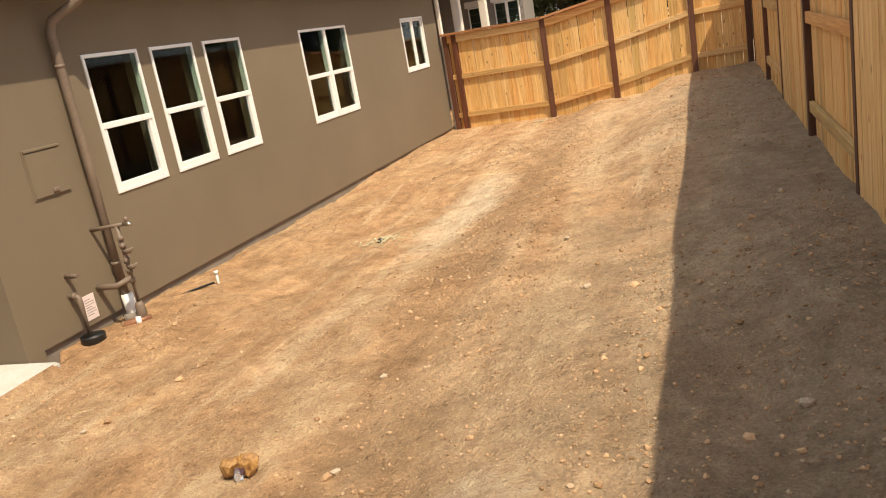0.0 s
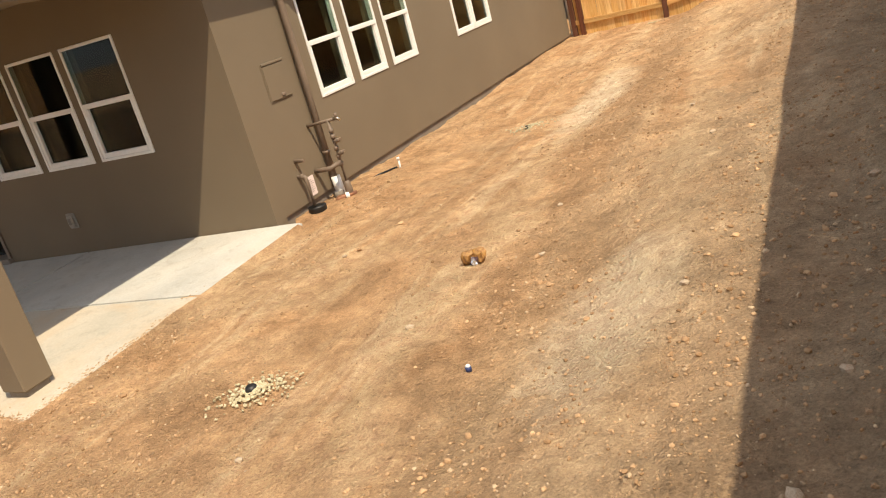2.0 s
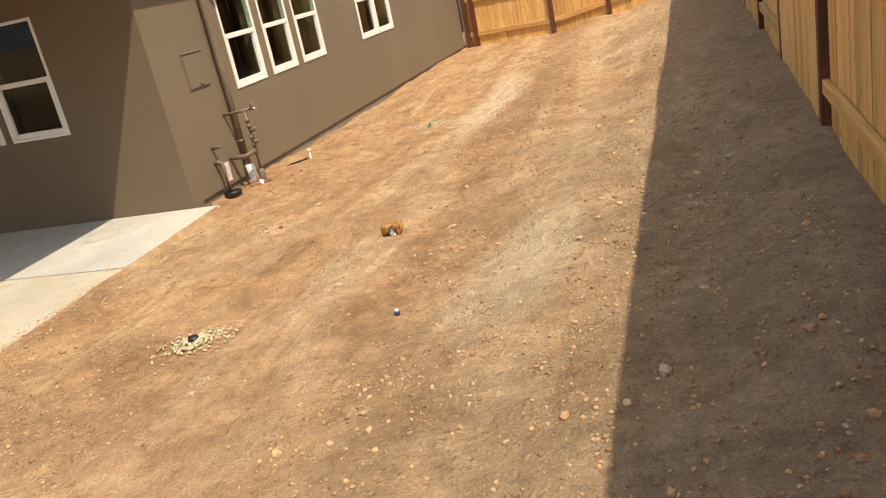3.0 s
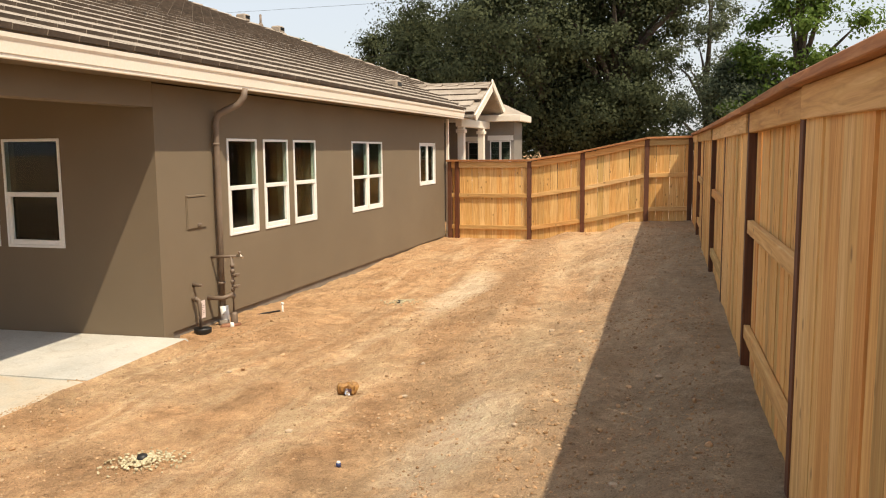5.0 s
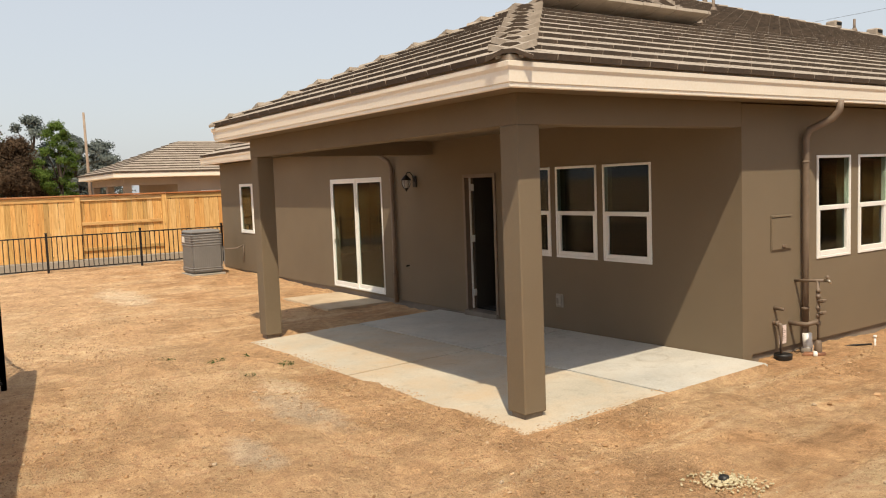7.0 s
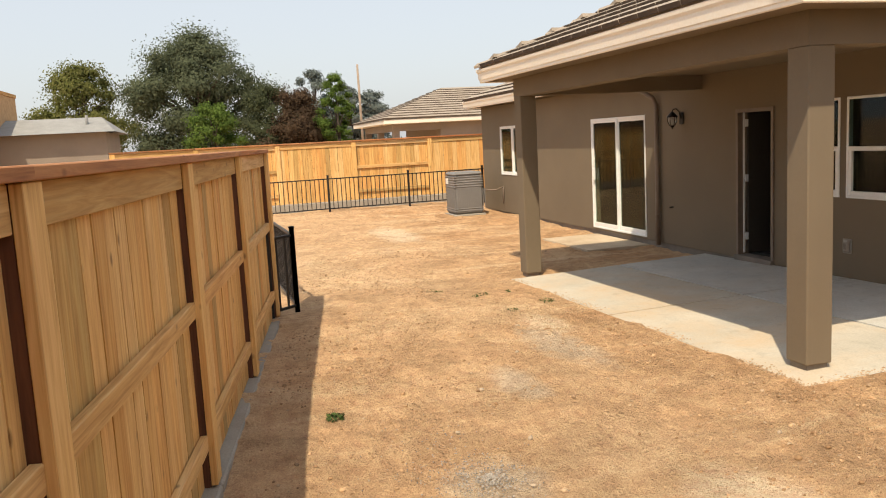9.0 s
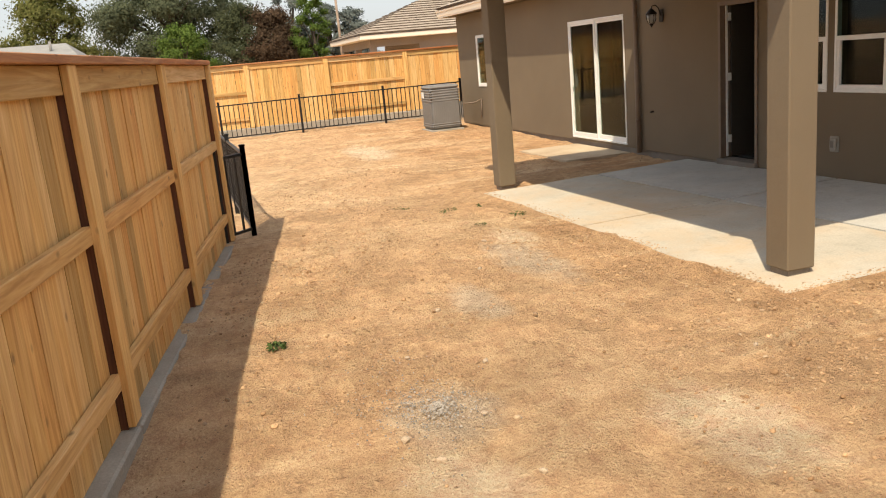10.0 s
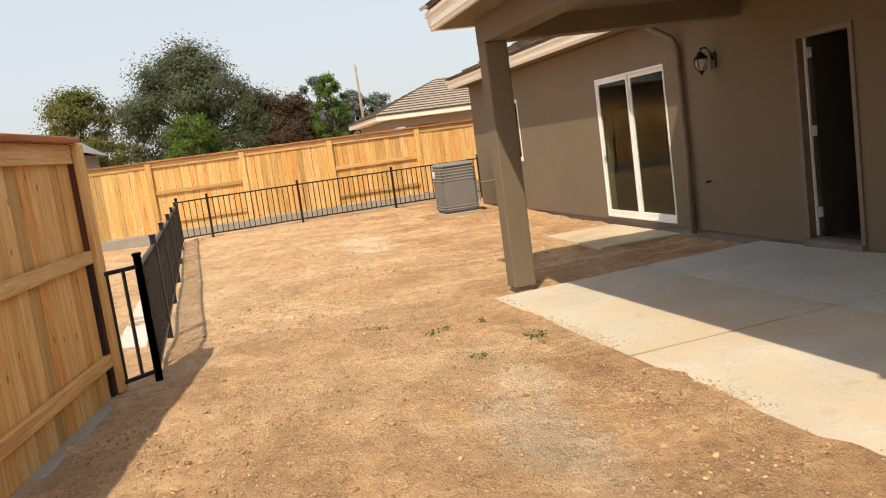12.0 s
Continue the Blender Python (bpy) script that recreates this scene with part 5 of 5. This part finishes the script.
def blocked(x, y):
    return (x < 0.05 and y > -0.05) or (-5.5 < x < 0.33 and y > -3.15) or y < -6.2 - 0.164 * (x + 4.2) or x > 5.3 or y > 9.8 or x < -16.3


def litter():
    rs = np.random.RandomState(5)
    clods, pebbles, grit = [], [], []
    while len(clods) + len(pebbles) < 32000:
        x, y = (rs.uniform(-9, 5.3), rs.uniform(-7.6, 9.8)) if rs.rand() < 0.85 else (rs.uniform(-16, 0), rs.uniform(-6.5, 0))
        if blocked(x, y):
            continue
        dens = noise.noise(Vector((x * 0.7, y * 0.45, 3.0))) + 0.6 * noise.noise(Vector((x * 2.1, y * 1.3, 9.0))) + (0.75 if x > 4.1 else 0) + (0.3 if y < -3.3 else 0) + (0.55 if abs(x + 0.085 * y - 3.12) < 0.45 else 0)
        if rs.rand() > 0.05 + 1.4 * max(0.0, dens) ** 1.5:
            continue
        z = soil_z(x, y)
        s = 0.003 + 0.011 * rs.rand() ** 2.6 + (0.016 * rs.rand() if rs.rand() < 0.035 else 0)
        (clods if rs.rand() < 0.84 else pebbles).append((x, y, z, s, 0.7))
    scatter("dirt_clods", CLOD, "loose brown dirt clods over the graded yard", "dirt", clods)
    scatter("pebbles", PEBBLE, "pale small pebbles strewn over the dirt", "pebbles", pebbles)


def spill():
    rs = np.random.RandomState(8)
    out = []
    for _ in range(2600):
        if rs.rand() < 0.62:
            x, y = rs.uniform(-5.4, 0.3), -3.08 + abs(rs.normal()) * 0.10 * (0.4 + abs(noise.noise(Vector((rs.rand() * 0.2, 0, 0)))))
        else:
            x, y = 0.27 - abs(rs.normal()) * 0.05, rs.uniform(-3.1, -0.05)
        if noise.noise(Vector((x * 1.7, y * 1.7, 4))) < -0.12:
            continue
        out.append((x, y, patio_z(x, y) - 0.001, 0.003 + 0.010 * rs.rand() ** 3, 0.5))
    scatter("spilled_dirt", PEBBLE, "dirt crumbs spilled along the slab's edge", "dirt", out)


PEBBLE = leaf("pebble", (0.32, 0.215, 0.13), (0.49, 0.365, 0.24))
litter()
crumbs()
spill()


def heap(cx, cy, rx, ry, n, size, material, name, label, seed, turn=0.0):
    rs = np.random.RandomState(seed)
    out = []
    for _ in range(n):
        a, r = rs.uniform(0, 6.28), min(abs(rs.normal()) * 0.5, 1.15)
        u, v = rx * r * math.cos(a), ry * r * math.sin(a)
        x, y = cx + u * math.cos(turn) - v * math.sin(turn), cy + u * math.sin(turn) + v * math.cos(turn)
        out.append((x, y, soil_z(x, y) + 0.010 + 0.012 * max(0.0, 1 - r), size * rs.uniform(0.6, 1.3), 0.7))
    return scatter(name, material, label, "gravel", out)


for cx, cy, rx, ry in ((1.84, -2.78, 0.27, 0.21), (1.54, 2.78, 0.30, 0.20)):
    heap(cx + 0.02, cy, rx, ry, 420 if cy < 0 else 170, 0.011, GRAVEL, "drain_gravel", "pale gravel collar round a yard drain", int(cx * 100), 0.5)
    t = thing("yard_drain", "black plastic drain dome in a collar of pale gravel", "drain", "yard drains")
    z = soil_z(cx, cy)
    z -= 0.025 if cy > 0 else 0.008
    part("dome", tube([(cx, cy, z - 0.03), (cx, cy, z + 0.035), (cx, cy, z + 0.055), (cx, cy, z + 0.059)], [0.037, 0.036, 0.028, 0.010], 14), BLACK, t)
    part("rim", tube([(cx, cy, z + 0.018), (cx, cy, z + 0.026)], 0.042, 14), BLACK, t)
heap(0.75, -5.60, 0.30, 0.24, 620, 0.006, BLUE_GRAVEL, "spilled_gravel", "blue-grey gravel trodden into the dirt", 31)
heap(0.62, -5.75, 0.75, 0.5, 420, 0.005, BLUE_GRAVEL, "spilled_gravel", "blue-grey gravel trodden into the dirt", 32)
heap(1.75, 9.35, 0.12, 0.08, 60, 0.012, GRAVEL, "drain_gravel", "pale gravel collar round a yard drain", 33)

for k, (x, y, s) in enumerate(((1.0, -5.85, 0.035), (1.25, -5.75, 0.03), (0.92, -5.42, 0.025), (0.35, -5.2, 0.028), (0.1, -5.6, 0.024), (1.6, -5.4, 0.025), (4.62, -3.75, 0.04), (4.75, -3.15, 0.03), (2.55, -2.2, 0.03), (3.05, -1.3, 0.03),
                               (-0.6, -5.2, 0.03), (-1.4, -4.6, 0.026), (2.2, -3.35, 0.026), (2.9, -0.4, 0.03), (3.6, 1.4, 0.03), (4.1, -2.3, 0.026), (3.9, 0.3, 0.03), (-2.4, -4.2, 0.03), (0.9, -3.8, 0.024), (1.3, -0.9, 0.026), (4.9, -1.2, 0.035), (5.0, 1.6, 0.03))):
    t = new("stone", stone_mesh(k % 5, STONE))
    t.matrix_world = pose(x, y, soil_z(x, y) + s * 0.25, 0, 0, k * 47) @ Matrix.Diagonal((s, s * 0.8, s, 1))
    tagged(t, "small tan stone lying on the dirt", "stone", "loose stones")


def weed(x, y, n, r, label, seed):
    rnd = random.Random(seed)
    co, fa = [], []
    z0 = soil_z(x, y)
    for _ in range(n):
        a, d = rnd.uniform(0, 6.28), r * math.sqrt(rnd.random())
        p = Vector((x + d * math.cos(a), y + d * math.sin(a) * 0.8, z0 + rnd.uniform(0.0, 0.02 + 0.6 * max(0, r * 0.6 - d) * (n > 100))))
        q = Euler((rnd.uniform(-0.9, 0.9), rnd.uniform(-0.9, 0.9), a)).to_quaternion()
        s = rnd.uniform(0.009, 0.022)
        k = len(co)
        co += [p + q @ Vector(c) for c in ((-s, 0, 0), (0, -s * 0.45, s * 0.2), (s, 0, 0), (0, s * 0.45, s * 0.2))]
        fa.append((k, k + 1, k + 2, k + 3))
    me = bpy.data.meshes.new("weed")
    me.from_pydata(co, [], fa)
    me.materials.append(WEED)
    tagged(new("weed", me), label, "weed", "weeds in the dirt", "stuff")


WEED = leaf("weed_leaf", (0.035, 0.060, 0.018), (0.085, 0.125, 0.040))
weed(-0.45, -6.30, 150, 0.075, "small leafy green weed growing in bare dirt", 1)
for k, (x, y, r, n) in enumerate(((-4.67, -4.44, 0.17, 55), (-4.1, -3.98, 0.10, 28), (-4.0, -4.1, 0.06, 18), (-3.2, -3.95, 0.08, 26), (-3.5, -3.4, 0.12, 55), (-4.3, -3.55, 0.07, 18))):
    weed(x, y, n, r, "flat patch of dry green weeds in the dirt", 10 + k)


def wrapper(x, y):
    """A crumpled food wrapper."""
    rnd = random.Random(4)
    z = soil_z(x, y)
    t = thing("crumpled_wrapper", "crumpled tan and purple wrapper lying on the dirt", "litter")
    tan = varied("tan_paper", (0.16, 0.07, 0.02), (0.46, 0.26, 0.08), 0.6, 30, 80, 0.4, 0.003)
    purple = varied("purple_print", (0.035, 0.028, 0.06), (0.12, 0.06, 0.05), 0.4, 25, 80, 0.3, 0.003)
    foil = mat("foil", (0.7, 0.72, 0.75), 0.25, 0.8)
    for nm, mt, cx, cy, r, turn in (("fold", tan, -0.05, 0.0, 0.075, 10), ("fold", tan, 0.05, 0.03, 0.07, 60), ("fold", tan, 0.0, 0.07, 0.06, 120), ("printed_fold", purple, 0.01, 0.0, 0.055, 30), ("printed_fold", purple, 0.05, 0.07, 0.045, 80), ("foil_fold", foil, 0.02, -0.045, 0.03, 20)):
        bm = bmesh.new()
        bmesh.ops.create_icosphere(bm, subdivisions=2, radius=r)
        for v in bm.verts:
            v.co *= rnd.uniform(0.55, 1.2)
            v.co.x *= 1.25
            v.co.z *= 0.75
        ob = part(nm, bm, mt, t)
        ob.matrix_world = pose(x + cx * 0.65, y + cy * 0.65, z + r * 0.6, rnd.uniform(-20, 20), rnd.uniform(-20, 20), turn) @ Matrix.Diagonal((0.60, 0.60, 1.1, 1))


wrapper(2.60, -1.34)
t = thing("bottle_cap", "small blue and white plastic cap on the dirt", "litter")
z = soil_z(3.14, -2.71)
BLUE = mat("blue_plastic", (0.03, 0.05, 0.16), 0.4)
part("cap", tube([(3.14, -2.71, z - 0.005), (3.14, -2.71, z + 0.022)], 0.015, 12), BLUE, t)
part("top", tube([(3.14, -2.71, z + 0.022), (3.14, -2.71, z + 0.030)], [0.014, 0.009], 12), WHITE, t, "white top")
t = thing("sprinkler_riser", "white plastic sprinkler riser stuck in the dirt", "pipe")
x, y = 0.42, 1.72
z = soil_z(x, y)
part("pipe", tube([(x, y, z - 0.05), (x, y, z + 0.09)], 0.011, 10), WHITE, t)
part("head", tube([(x, y, z + 0.09), (x, y, z + 0.115)], 0.018, 10), WHITE, t)
part("lateral", tube([(x - 0.02, y - 0.03, z + 0.02), (x - 0.15, y - 0.22, z + 0.015), (x - 0.2, y - 0.3, z)], 0.010, 8), BLACK, t)

# rings left on the patio slab
RING = varied("ring_stain", (0.40, 0.375, 0.33), (0.47, 0.44, 0.39), 0.9, 8, 60, 0.2)
for cx, cy, r in ((-0.72, -0.52, 0.17), (-0.98, -0.27, 0.15)):
    bm = bmesh.new()
    n = 40
    rows = [[bm.verts.new((cx + rr * math.cos(6.2832 * k / n), cy + rr * math.sin(6.2832 * k / n), patio_z(cx, cy) + 0.004 + 0.026 * rr * math.sin(6.2832 * k / n))) for k in range(n)] for rr in (r - 0.008, r)]
    for k in range(n):
        bm.faces.new((rows[0][k], rows[1][k], rows[1][(k + 1) % n], rows[0][(k + 1) % n]))
    part("ring_stain", bm, RING, PATIO, "faint round stain on the concrete")

# return of the railing to the fence, and the block edging under it
railing([(-3.88, -6.45, -0.09), (-4.15, -6.15, -0.09)], "short return of black iron railing at the fence end")
EDGE = tagged(new("edging"), "pale concrete block edging below the iron railing", "edging", kind="structure")
BLOCK = mesh_of("block", boxed(-0.19, -0.15, -0.3, 0.19, 0.15, 0.0, 0.012), CONCRETE)
for k in range(28):
    for row in range(2):
        x = -4.5 - 0.40 * k - (0.2 if row else 0)
        piece("block", BLOCK, EDGE, pose(x, -6.50 - 0.034 * (-x - 4.2) - 0.32 * row, -0.13 - 0.10 * row, 0, 0, -178))
